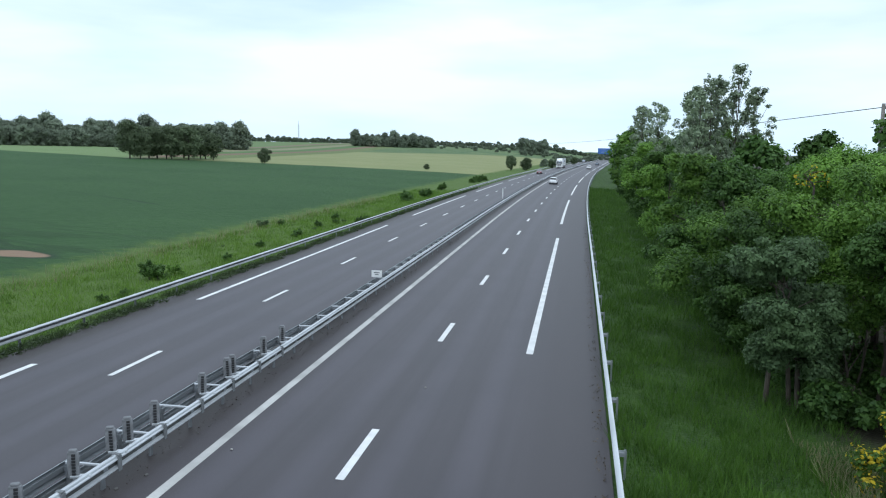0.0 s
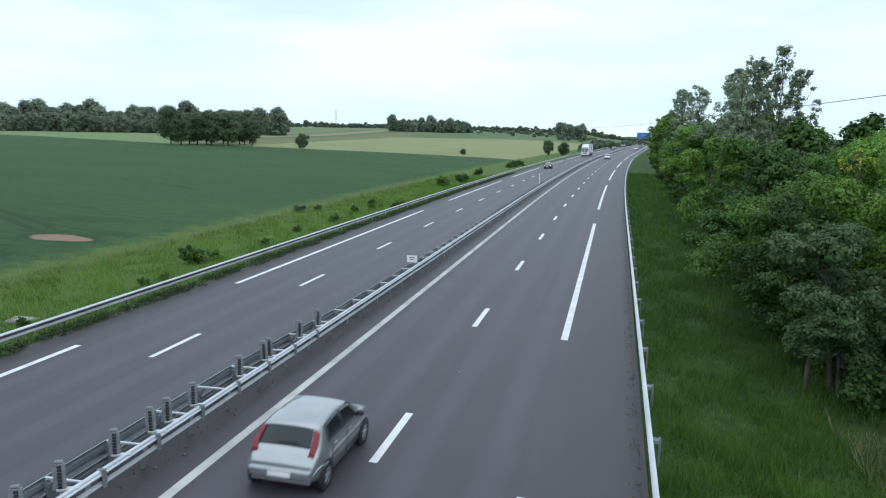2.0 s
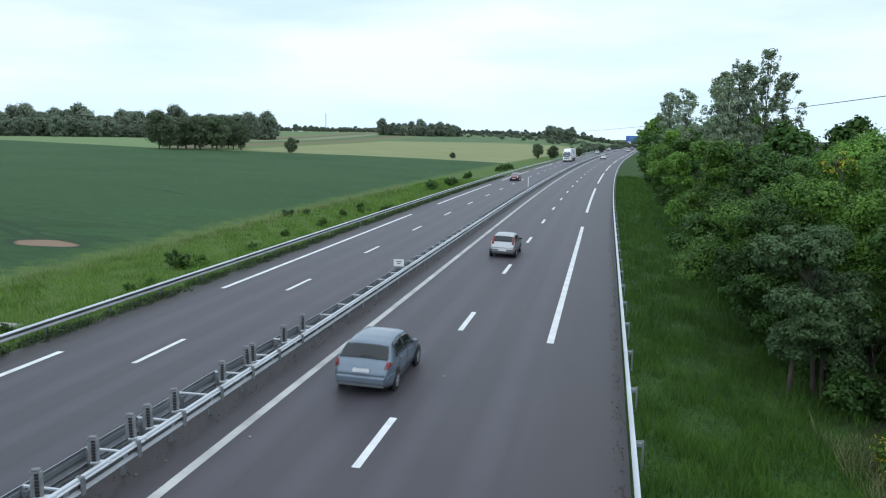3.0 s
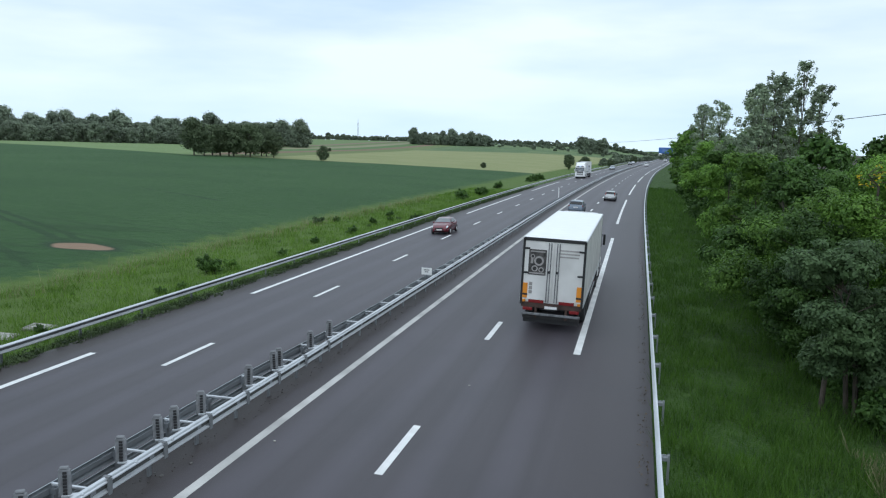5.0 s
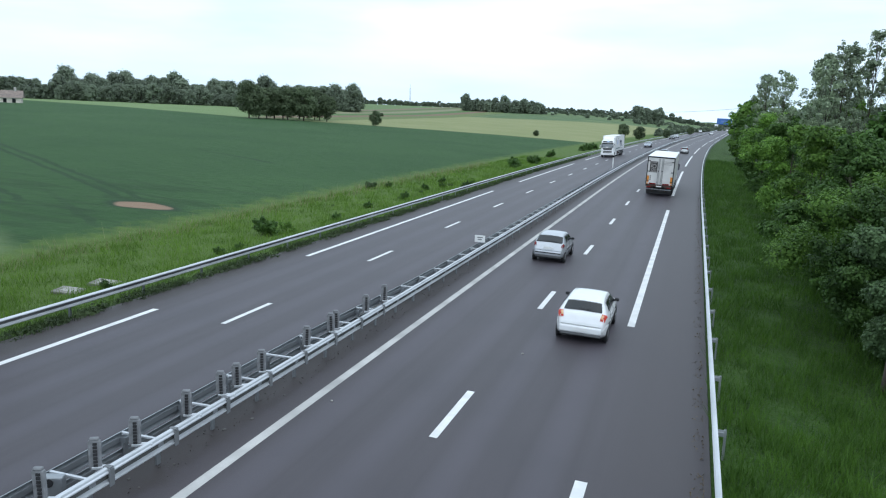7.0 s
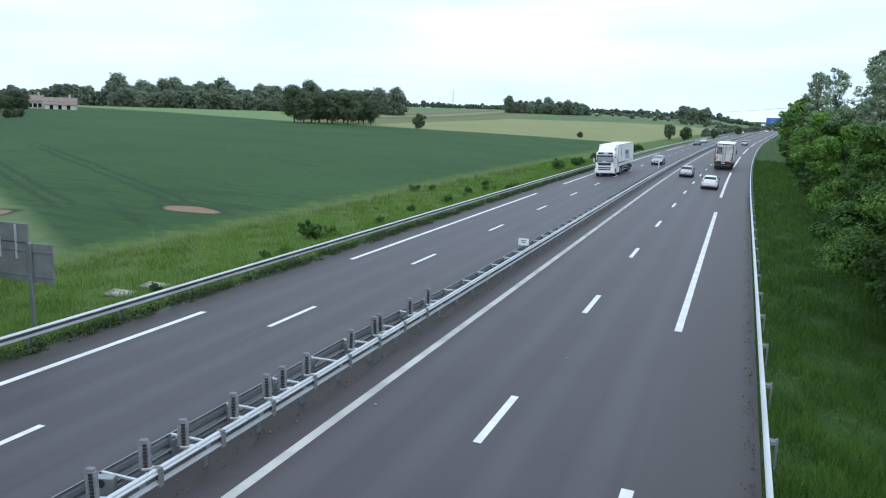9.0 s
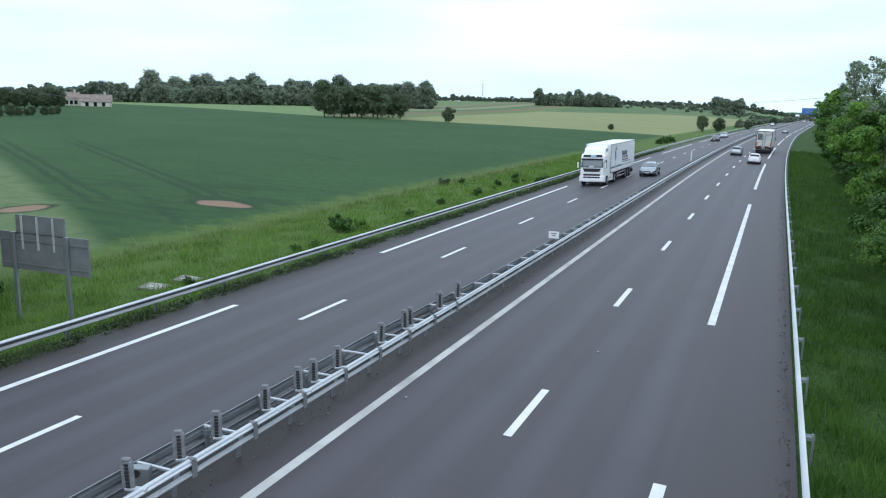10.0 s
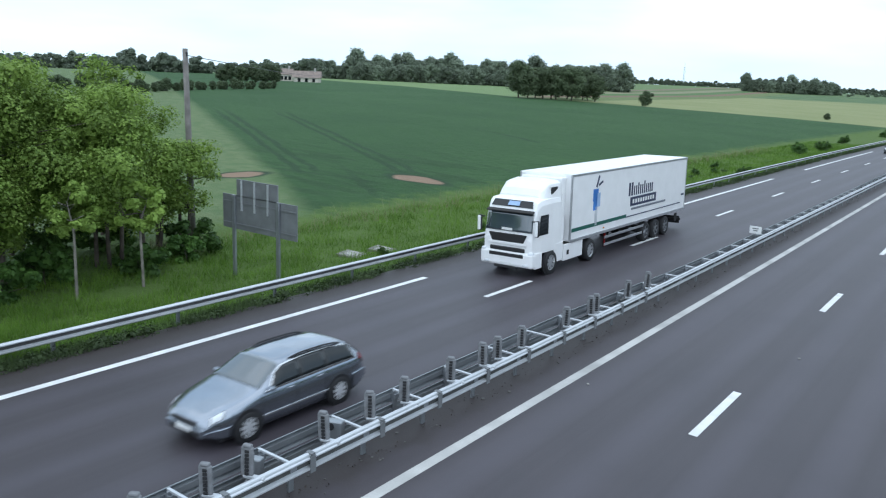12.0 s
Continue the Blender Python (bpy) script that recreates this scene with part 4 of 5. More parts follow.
def far_wood(label, a0, a1, d0, d1, count, h0, h1, depth, seed):
    """Woods too far off to tell the trees apart."""
    g = random.Random(seed)
    lobes = []
    for k in range(count):
        f = k / (count - 1)
        a, d = radians(a0 + (a1 - a0) * f), d0 + (d1 - d0) * f + g.uniform(-depth, depth)
        x, y, h = EYE[0] + d * math.sin(a), EYE[1] + d * math.cos(a), g.uniform(h0, h1) * (0.75 + 0.5 * g.random() ** 3)
        for bx, by, bz, rx, ry, rz in crown_lobes(h, h * 0.55, 0.0, seed * 100 + k, 12, fine=(0.22, 0.42)):
            lobes.append((x + bx, y + by, land(x, y) + bz, rx, ry, rz))
    me = leaf_mesh("far_wood", lobes, count * 700, 0.9, LEAF_HAZED, seed, 1.5, 2.2)
    tagged(new("far_wood", me), label, "woods", kind="stuff")


far_wood("hazy line of woods on the horizon", -25.0, 6.0, 850, 900, 190, 3.6, 6.4, 60, 31)
far_wood("low hedges and scrub before the horizon", -12.0, 3.5, 700, 600, 70, 1.6, 3.6, 60, 32)
far_wood("line of trees behind the farm", -70.0, -43.0, 430, 450, 80, 6.0, 9.5, 25, 33)
far_wood("scrub along the far bank of the bend", -2.5, 1.0, 380, 560, 26, 1.5, 3.5, 10, 34)
for x, y, s, tall in ((-83.5, 212.0, 0.33, 1.2), (-43.3, 248.2, 0.18, 1.0), (-20.3, 297, 0.44, 1.05), (-14.6, 300, 0.42, 1.05), (-6, 330, 0.33, 0.85), (2.5, 420, 0.36, 1.0), (-130, 330, 0.16, 1.0)):
    distant(rng.choice((4, 5)), x, y, s, tall)


# ---- grass blades on the verges, as one body of stuff each ----
def blades(name, label, count, r0, r1, y0, y1, h0, h1, material, seed, power=1.6):
    g = np.random.default_rng(seed)
    y = y0 + (y1 - y0) * g.random(count) ** power
    r = r0 + (r1 - r0) * g.random(count)
    x = r + np.array([bend(v) for v in y])
    z = np.array([ground_z(v) for v in r]) - 0.02
    h = (h0 + (h1 - h0) * g.random(count)) * (0.6 + 0.8 * (np.sin(x * 1.7) * np.sin(y * 1.1) > -0.2))
    a, wide = g.random(count) * 6.283, 0.012 + 0.010 * (y - y0) / (y1 - y0) * 2
    lean = g.normal(size=(count, 2)) * 0.35 * h[:, None]
    foot = np.stack([x, y, z], 1)
    side = np.stack([np.cos(a) * wide, np.sin(a) * wide, 0 * a], 1)
    tip = foot + np.stack([lean[:, 0], lean[:, 1], h], 1)
    me = sheet_mesh(name, np.stack([foot - side, foot + side, tip], 1), None, material)
    tagged(new(name, me), label, "grass", kind="stuff")


blades("grass", "long green grass on the near verge", 75000, 6.2, 13.0, 13, 160, 0.15, 0.42, GRASS_SHADED, 1, 2.6)
blades("grass", "long green grass on the far verge", 75000, -27, -16.3, 9, 150, 0.10, 0.34, GRASS_LIT, 2, 2.0)
blades("dry_grass", "pale dry grass stalks along the verge", 900, 11.2, 12.6, 17, 22, 0.2, 0.5, GRASS_DRY, 3)
blades("dry_grass", "pale dry seed heads before the crop", 1800, -27.5, -25.2, 20, 120, 0.35, 0.7, GRASS_DRY, 4)
blades("grass", "dark weeds under the far guard rail", 30000, -16.4, -15.25, 8, 150, 0.06, 0.26, WEED_SHADED, 5, 1.4)

g = random.Random(61)
low = []
for _ in range(420):
    y = 6 + 150 * g.random() ** 1.5
    r, s = g.uniform(-15.95, -15.3), g.uniform(0.10, 0.26)
    low.append((r + bend(y), y, road_z(-15.6) - 0.02 + 0.02 * s, s * 1.3, s * 2.2, s))
tagged(new("weeds", leaf_mesh("weeds", low, 30000, 0.065, WEED_SHADED, 62)), "low dark weeds along the edge of the far carriageway", "weeds", kind="stuff")

# brown debris and moss along the edge of the near carriageway
g = np.random.default_rng(9)
count = 1300
y = 13 + 70 * g.random(count) ** 1.5
keep = np.sin(y * 2.1) + np.sin(y * 5.3 + 1) > -0.6
y = y[keep]
r = 5.98 - 0.28 * g.random(len(y)) ** 2
at = np.stack([r + np.array([bend(v) for v in y]), y, -0.031 * r + 0.01], 1)
u, v = g.normal(size=(2, len(y), 3)) * 0.016
v[:, 2] = np.abs(v[:, 2])
me = sheet_mesh("debris", np.stack([at - u, at + v, at + u, at - v * 0.3], 1), None, plain("dead_leaves", (0.17, 0.135, 0.09), 0.95, vary=0.3))
tagged(new("debris", me), "brown leaf litter along the carriageway edge", "litter", kind="stuff")

g = np.random.default_rng(19)
y = 6 + 60 * g.random(700) ** 1.4
y = y[np.sin(y * 3.1) + np.sin(y * 1.3 + 1) + 0.5 * g.normal(size=len(y)) > -0.3]
r = -4.58 + 0.30 * g.random(len(y)) ** 1.7
at = np.stack([r, y, -0.031 * r + 0.012], 1)
u, v = g.normal(size=(2, len(y), 3)) * 0.013
v[:, 2] = np.abs(v[:, 2])
me = sheet_mesh("debris", np.stack([at - u, at + v, at + u, at - v * 0.3], 1), None, plain("brown_litter", (0.055, 0.043, 0.036), 0.95, vary=0.3))
tagged(new("debris", me), "dark brown leaf litter below the median rail", "litter", kind="stuff")

g = random.Random(21)
for k in range(9):
    x, y = g.uniform(13.2, 17.5), g.uniform(23.6, 27.5)
    t = thing("dead_stem", "leaning bare dark stem in the hedgerow shade", "branch", at_land(x, y, g.uniform(0, 360)), group="bare stems")
    b = bmesh.new()
    lean = g.uniform(0.3, 1.0)
    limb(b, (0, 0, -0.2), (lean * 0.5, 0.1, 1.2), 0.05, 0.04, 6)
    limb(b, (lean * 0.5, 0.1, 1.2), (lean, -0.1, 2.6), 0.04, 0.02, 6)
    limb(b, (lean * 0.5, 0.1, 1.2), (lean * 0.1, 0.5, 2.2), 0.025, 0.01, 5)
    part("stem", b, BARK, t)


# ---- farm among the trees ----
def farmhouse(x, y, w, d, h, turn):
    t = thing("farmhouse", "low pale farmhouse with a tiled roof among trees", "house", pose(x, y, land(x, y) - 0.2, 0, 0, turn), group="farm buildings")
    part("wall", box(w, d, h, (0, 0, h / 2)), plain("pale_render", (0.62, 0.58, 0.50), 0.85, vary=0.08), t)
    b = bmesh.new()
    e = 0.5
    pts = [(-w / 2 - e, -d / 2 - e, h), (w / 2 + e, -d / 2 - e, h), (w / 2 + e, d / 2 + e, h), (-w / 2 - e, d / 2 + e, h), (-w / 2 - e, 0, h + d * 0.42), (w / 2 + e, 0, h + d * 0.42)]
    v = [b.verts.new(p) for p in pts]
    for f in ((0, 1, 5, 4), (2, 3, 4, 5), (0, 4, 3), (1, 2, 5), (3, 2, 1, 0)):
        b.faces.new([v[k] for k in f])
    roof = part("roof", b, plain("clay_tiles", (0.27, 0.215, 0.185), 0.85, vary=0.2, fine=6), t)
    part("chimney", box(0.7, 0.7, 1.4, (w * 0.3, 0, h + d * 0.42 + 0.3)), CONCRETE, roof)
    for k in range(3):
        win = part("window", box(1.0, 0.06, 1.3, ((k - 1) * w * 0.28, -d / 2 - 0.02, h * 0.5)), GLASS_DARK, t)
        part("frame", box(1.16, 0.05, 0.08, ((k - 1) * w * 0.28, -d / 2 - 0.03, h * 0.5 + 0.7)), WHITE_PLATE, win)


farmhouse(-203, 196, 9, 5.5, 1.7, 40)
farmhouse(-213, 194.5, 5, 5, 2.4, 55)


# ---- vehicles: +y is ahead, the origin on the road under the middle ----
def wheel(parent, x, y, radius, width, rim, spokes=5):
    """A tyre and rim about an axle along x; side +1 is the right."""
    side = 1 if x > 0 else -1
    b = bmesh.new()
    prof = [(radius * 0.64, -width / 2), (radius * 0.93, -width / 2), (radius, -width * 0.36), (radius, width * 0.36), (radius * 0.93, width / 2), (radius * 0.64, width / 2)]
    rings = [[b.verts.new((w, q * math.cos(a), q * math.sin(a))) for q, w in prof] for a in (k * 6.28319 / 22 for k in range(22))]
    for k in range(22):
        p, q = rings[k], rings[(k + 1) % 22]
        for j in range(len(prof) - 1):
            b.faces.new((p[j], p[j + 1], q[j + 1], q[j]))
    bmesh.ops.recalc_face_normals(b, faces=b.faces)
    w = part("wheel", b, RUBBER, parent, smooth=True)
    w.location = (x, y, radius)
    rb = tube(radius * 0.66, width * 0.5, (0, 0, 0), "X", 22)
    part("hub", rb, CHASSIS, w)
    sp = tube(radius * 0.17, 0.03, (side * width * 0.42, 0, 0), "X", 10)
    for k in range(spokes):
        a = k * 6.28319 / spokes
        sp = box(0.025, radius * 0.20, radius * 0.60, (side * width * 0.40, -math.sin(a) * radius * 0.36, math.cos(a) * radius * 0.36), 0.004, Matrix.Rotation(a, 4, "X"), bm=sp)
    ring = bmesh.new()
    for k in range(22):
        a, c2 = k * 6.28319 / 22, (k + 1) * 6.28319 / 22
        quad = [(side * width * q, s * math.cos(v), s * math.sin(v)) for q, s, v in ((0.47, radius * 0.68, a), (0.47, radius * 0.68, c2), (0.40, radius * 0.57, c2), (0.40, radius * 0.57, a))]
        ring.faces.new([ring.verts.new(p) for p in quad])
    part("rim", joined(sp, ring), rim, w)
    return w


def hull(sections):
    """A closed skin through cross sections (y, [(half width, z), ...]), mirrored."""
    b = bmesh.new()
    rings = []
    for y, pts in sections:
        ring = [b.verts.new((x, y, z)) for x, z in pts] + [b.verts.new((-x, y, z)) for x, z in reversed(pts)]
        rings.append(ring)
    n = len(rings[0])
    for p, q in zip(rings, rings[1:]):
        for k in range(n):
            b.faces.new((p[k], p[(k + 1) % n], q[(k + 1) % n], q[k]))
    b.faces.new(rings[0])
    b.faces.new(rings[-1][::-1])
    bmesh.ops.recalc_face_normals(b, faces=b.faces)
    return b


def patch(corners, lift, thick=0.012, steps=4, bulge=0.0, curve=0.0):
    """A thin curved panel over four corners (in turn round it), lifted off along its normal."""
    a, b2, c, d = (Vector(p) for p in corners)
    nrm = (d - a).cross(b2 - a).normalized()
    b = bmesh.new()
    grid = []
    for i in range(steps + 1):
        row = []
        for j in range(steps + 1):
            u, v = i / steps, j / steps
            p = a.lerp(b2, u).lerp(d.lerp(c, u), v)
            row.append(b.verts.new(p + nrm * (lift + bulge * 4 * u * (1 - u) + curve * 4 * v * (1 - v))))
        grid.append(row)
    for i in range(steps):
        for j in range(steps):
            b.faces.new((grid[i][j], grid[i + 1][j], grid[i + 1][j + 1], grid[i][j + 1]))
    top = b.faces[:]
    r = bmesh.ops.extrude_face_region(b, geom=top)
    bmesh.ops.translate(b, vec=-nrm * thick, verts=[v for v in r["geom"] if isinstance(v, bmesh.types.BMVert)])
    bmesh.ops.recalc_face_normals(b, faces=b.faces)
    return b


def eased(knots, spread):
    """A curve through knots (place, value), its corners rounded off over the spread."""
    xs, vs = zip(*knots)

    def at(d):
        return sum(float(np.interp(d + k * spread, xs, vs)) for k in (-1, -0.5, 0, 0.5, 1)) / 5
    return at


def car(label, paint, L, W, H, cowl, roof_front, roof_rear, tail, belt=0.92, hood_z=0.80, wheelbase=2.5, wr=0.30, front_hang=0.78, rim=ALLOY, rails=False, chrome=False, lower=None,
        lamps="low", spokes=5, cuts=(0.0, 0.50, 1.0), side_end=None, plate_z=0.74, skirt=None, mirrors=None, glass_q=7.75):
    """A car as one curved shell. Distances are measured back from the nose: the foot of the windscreen (cowl), the roof from and to, the foot of the rear window (tail)."""
    t = thing("car", label, "car")
    f, w, lo = L / 2, W / 2, 0.19
    top = eased([(-0.2, 0.50), (0.0, 0.56), (0.10, hood_z - 0.13), (0.45, hood_z), (cowl - 0.05, belt + 0.03), (cowl + 0.05, belt + 0.07), (roof_front, H - 0.05), ((roof_front * 2 + roof_rear) / 3, H), ((roof_front + 2 * roof_rear) / 3, H - 0.005),
                 (roof_rear, H - 0.07), (tail, belt + 0.07), (L - 0.08, belt - 0.05 if tail > L - 0.3 else belt), (L, 0.60), (L + 0.2, 0.55)], 0.07)
    side = eased([(-0.2, 0.44), (0.0, 0.48), (0.12, hood_z - 0.20), (0.5, hood_z - 0.09), (cowl, belt - 0.03), (tail - 0.4, belt + 0.01), (L - 0.12, belt), (L, 0.56), (L + 0.2, 0.50)], 0.10)
    floor = eased([(-0.3, 0.34), (0.0, 0.30), (0.3, lo), (L - 0.35, lo), (L, 0.32), (L + 0.3, 0.36)], 0.06)

    def wide(d):
        nose = max(0.0, 1 - d / 0.85)
        rear = max(0.0, 1 - (L - d) / 0.60)
        return w * (1 - 0.30 * nose**2.2 - 0.16 * rear**2.4)

    def section(d):
        half, zt, zb = wide(d), top(d), floor(d)
        zs = min(side(d), zt - 0.035)
        t_up = zt - zs
        ew = half * (0.93 - 0.245 * min(1.0, max(0.0, t_up - 0.05) / (H - belt)))
        ez = zt - min(0.075, 0.45 * t_up)
        a0, a1 = Vector((half * 0.955, 0, zs)), Vector((ew, 0, ez))
        mid = a0.lerp(a1, 0.5) + Vector((0.025 * min(1, t_up / 0.4), 0, 0))
        hip = zb + (zs - zb) * 0.45
        pts = [(half * 0.80, zb), (half * 0.955, zb + 0.05), (half * 0.99, hip), (half, hip + (zs - hip) * 0.5), (half * 0.985, zs - 0.035), (a0.x, a0.z), (mid.x, mid.z), (a1.x, a1.z), (ew * 0.93, zt - 0.028 * min(1, t_up / 0.2)), (ew * 0.55, zt - 0.004), (0.0, zt + 0.004)]
        return pts

    def skin(d, q, s=1, lift=0.0):
        """A point of the shell: d back from the nose, q up the section from sill (0) to crown (10)."""
        def raw(dd, qq):
            pts = section(min(max(dd, 0.0), L))
            k = min(int(qq), 9)
            p, r = pts[k], pts[k + 1]
            g = qq - k
            return Vector((p[0] + (r[0] - p[0]) * g, f - dd, p[1] + (r[1] - p[1]) * g))
        p = raw(d, q)
        if lift:
            du = raw(min(d + 0.02, L), q) - raw(max(d - 0.02, 0), q)
            dv = raw(d, min(q + 0.1, 10)) - raw(d, max(q - 0.1, 0))
            n = du.cross(dv)
            if n.length > 1e-9:
                n.normalize()
                if n.x * 1.0 + n.z * 0.6 < 0 and n.z < 0.2:
                    n = -n
                p = p + n * lift
        return Vector((p.x * s, p.y, p.z))

    def panel(name, d_range, q_range, material, s=1, lift=0.010, label="", steps=(10, 6), parent=None):
        """A part of the skin as a thin panel; its ends may lean: ((d at the foot, d at the head), (the same at the rear))."""
        (f0, f1), (r0, r1) = d_range
        b = bmesh.new()
        rows = []
        for i in range(steps[0] + 1):
            u = i / steps[0]
            row = []
            for j in range(steps[1] + 1):
                v = j / steps[1]
                d = (f0 + (f1 - f0) * v) * (1 - u) + (r0 + (r1 - r0) * v) * u
                row.append(b.verts.new(skin(d, q_range[0] + (q_range[1] - q_range[0]) * v, s, lift)))
            rows.append(row)
        for p, q in zip(rows, rows[1:]):
            for j in range(steps[1]):
                b.faces.new((p[j], q[j], q[j + 1], p[j + 1]))
        bmesh.ops.recalc_face_normals(b, faces=b.faces)
        ob = part(name, b, material, parent or t, label, smooth=True)
        m = ob.modifiers.new("thick", "SOLIDIFY")
        m.thickness, m.offset = 0.012, 0.0
        return ob

    def across(name, d0, d1, q0, material, lift=0.010, label="", bow=0.0):
        """A panel from side to side over the crown, between d0 and d1."""
        b = bmesh.new()
        qs = [q0 + (10 - q0) * k / 7 for k in range(8)]
        line = [(q, 1) for q in qs] + [(q, -1) for q in reversed(qs[:-1])]
        rows = [[b.verts.new(skin(d0 + (d1 - d0) * i / 10 + bow * ((10 - q) / (10 - q0)) ** 2, q, s, lift)) for q, s in line] for i in range(11)]
        for p, r in zip(rows, rows[1:]):
            for j in range(len(line) - 1):
                b.faces.new((p[j], p[j + 1], r[j + 1], r[j]))
        bmesh.ops.recalc_face_normals(b, faces=b.faces)
        ob = part(name, b, material, t, label, smooth=True)
        m = ob.modifiers.new("thick", "SOLIDIFY")
        m.thickness, m.offset = 0.012, 0.0
        return ob

    ds = sorted({round(L * k / 44, 3) for k in range(45)} | {0.03, 0.06, 0.10, 0.16, 0.24, L - 0.02, L - 0.05, L - 0.09, L - 0.14, L - 0.2, cowl, roof_front, roof_rear, tail})
    part("body", hull([(f - d, section(d)[:-1] + [(0.02, section(d)[-1][1])]) for d in ds]), paint, t, smooth=True)
    across("windscreen", cowl + 0.07, roof_front - 0.03, 7.55, GLASS_FRONT, bow=0.0)
    across("rear_window", roof_rear + 0.05, tail - 0.02, glass_q, GLASS_DARK, 0.010)
    span0, span1 = cowl + 0.42 * (roof_front - cowl), (side_end or roof_rear - 0.10)
    for s in (1, -1):
        if chrome:
            panel("window_trim", ((span0 - 0.14, span0 + 0.22), (span1 + 0.06, span1 - 0.04)), (4.95, 7.12), CHROME, s, 0.018, "chrome window trim")
            panel("window_surround", ((span0 - 0.05, span0 + 0.24), (span1 + 0.01, span1 - 0.08)), (5.22, 6.90), BLACK, s, 0.023)
        for k, (c0, c1) in enumerate(zip(cuts, cuts[1:])):
            d0, d1 = span0 + (span1 - span0) * c0 + (0.018 if k else 0), span0 + (span1 - span0) * c1 - 0.018
            lean0 = 0.26 if k == 0 else 0.0
            lean1 = -0.10 if k == len(cuts) - 2 else 0.0
            panel("side_window", ((d0, d0 + lean0), (d1, d1 + lean1)), (5.24, 6.86), GLASS_DARK, s, 0.028 if chrome else 0.016)
        door0, door1 = cowl + 0.12, L - 0.95
        if chrome:
            panel("door_strip", ((door0, door0), (door1, door1)), (1.62, 1.80), CHROME, s, 0.012, "chrome strip")
        else:
            panel("door_strip", ((door0, door0), (door1, door1)), (2.35, 2.62), skirt or paint, s, 0.014)
        for d in (cowl + 0.10, cowl + 1.08, cowl + 1.98):
            if d < L - 0.75:
                panel("door_seam", ((d, d), (d + 0.012, d + 0.012)), (0.9, 5.1), BLACK, s, 0.002, steps=(1, 8))
        for d in (cowl + 0.90, cowl + 1.80):
            if d < L - 0.8:
                at = skin(d, 3.75, s, 0.012)
                part("door_handle", box(0.03, 0.16, 0.03, at, 0.010), CHROME if chrome else paint, t)
        at = skin(cowl + 0.32, 5.3, s, 0.10)
        mirror = part("door_mirror", box(0.17, 0.10, 0.12, at, 0.04), mirrors or paint, t)
        part("mirror_foot", box(0.10, 0.04, 0.03, (at.x - s * 0.08, at.y + 0.01, at.z - 0.05), 0.008), BLACK, mirror)
        panel("headlight", ((0.11, 0.17), (0.34, 0.44)), (4.1, 7.6), CLEAR_LENS, s, 0.010, "clear headlight")
        panel("headlight_rim", ((0.10, 0.155), (0.36, 0.46)), (4.0, 7.75), CHASSIS, s, 0.004)
        if lamps == "tall":
            panel("tail_light", ((roof_rear + 0.06, roof_rear + 0.06), (L - 0.09, L - 0.09)), (6.9, 8.25), RED_LENS, s, 0.016, "tall red tail light")
        else:
            glow = BRAKE if lamps == "lit" else RED_LENS
            lamp = panel("tail_light", ((tail + 0.02, tail + 0.02), (L - 0.07, L - 0.07)), (7.0, 8.15 if lamps == "lit" else 7.7), glow, s, 0.014, "lit red tail light" if lamps == "lit" else "red tail light")
            panel("lamp_side", ((L - 0.30, L - 0.24), (L - 0.10, L - 0.12)), (3.9, 6.9), glow, s, 0.013, parent=lamp)
            if lamps == "lit":
                panel("turn_lamp", ((tail + 0.05, tail + 0.05), (L - 0.10, L - 0.10)), (7.25, 8.15), PALE_AMBER, s, 0.022, "pale amber lamp in the cluster", parent=lamp)
        panel("rear_bumper", ((L - 0.55, L - 0.55), (L, L)), (0.9, 2.5), lower or paint, s, 0.022)
        panel("front_bumper", ((0.0, 0.0), (0.50, 0.50)), (0.9, 2.4), lower or paint, s, 0.018)
        if rails:
            rb = bmesh.new()
            for i in range(8):
                p, q = (skin(roof_front + 0.30 + (roof_rear - roof_front - 0.45) * k / 8, 7.7, s, 0.045 if 0 < k < 8 else 0.0) for k in (i, i + 1))
                limb(rb, p, q, 0.022, 0.022, 6)
            part("roof_rail", rb, BLACK, t, smooth=True)
    rear_w, nose_w = wide(L) * 2, wide(0) * 2
    part("rear_apron", box(rear_w * 0.99, 0.15, 0.22, (0, -f - 0.012, 0.48), 0.045), lower or paint, t)
    part("rear_valance", box(rear_w * 0.94, 0.08, 0.12, (0, -f + 0.02, 0.33), 0.02), BUMPER_GREY, t)
    if skirt:
        part("bumper_strip", box(rear_w * 0.97, 0.05, 0.06, (0, -f - 0.075, 0.50), 0.02), skirt, t)
    part("tailgate_seam", box(rear_w * 0.94, 0.012, 0.012, (0, -f - 0.004, 0.615)), BLACK, t)
    part("nose_apron", box(nose_w * 0.99, 0.07, 0.20, (0, f + 0.002, 0.40), 0.03), lower or paint, t)
    part("grille", box(nose_w * 0.62, 0.06, 0.11, (0, f - 0.01, 0.555), 0.02), BLACK, t)
    part("air_intake", box(nose_w * 0.80, 0.05, 0.11, (0, f + 0.025, 0.36), 0.02), BLACK, t)
    part("number_plate", box(0.50, 0.015, 0.11, (0, -f - 0.095 if plate_z < 0.6 else skin(L - 0.03, 10).y - 0.03, plate_z), 0.004), WHITE_PLATE, t)
    part("number_plate", box(0.50, 0.015, 0.11, (0, f + 0.045, 0.43), 0.004), WHITE_PLATE, t)
    wp = skin(tail - 0.06, 10, 1, 0.02)
    part("wiper", box(0.42, 0.015, 0.015, (0.08, wp.y - 0.01, wp.z + 0.02)), BLACK, t)
    part("underside", box(W * 0.84, L * 0.86, 0.12, (0, 0, 0.21), 0.02), BLACK, t)
    for s in (1, -1):
        for d in (front_hang, front_hang + wheelbase):
            x = wide(d)
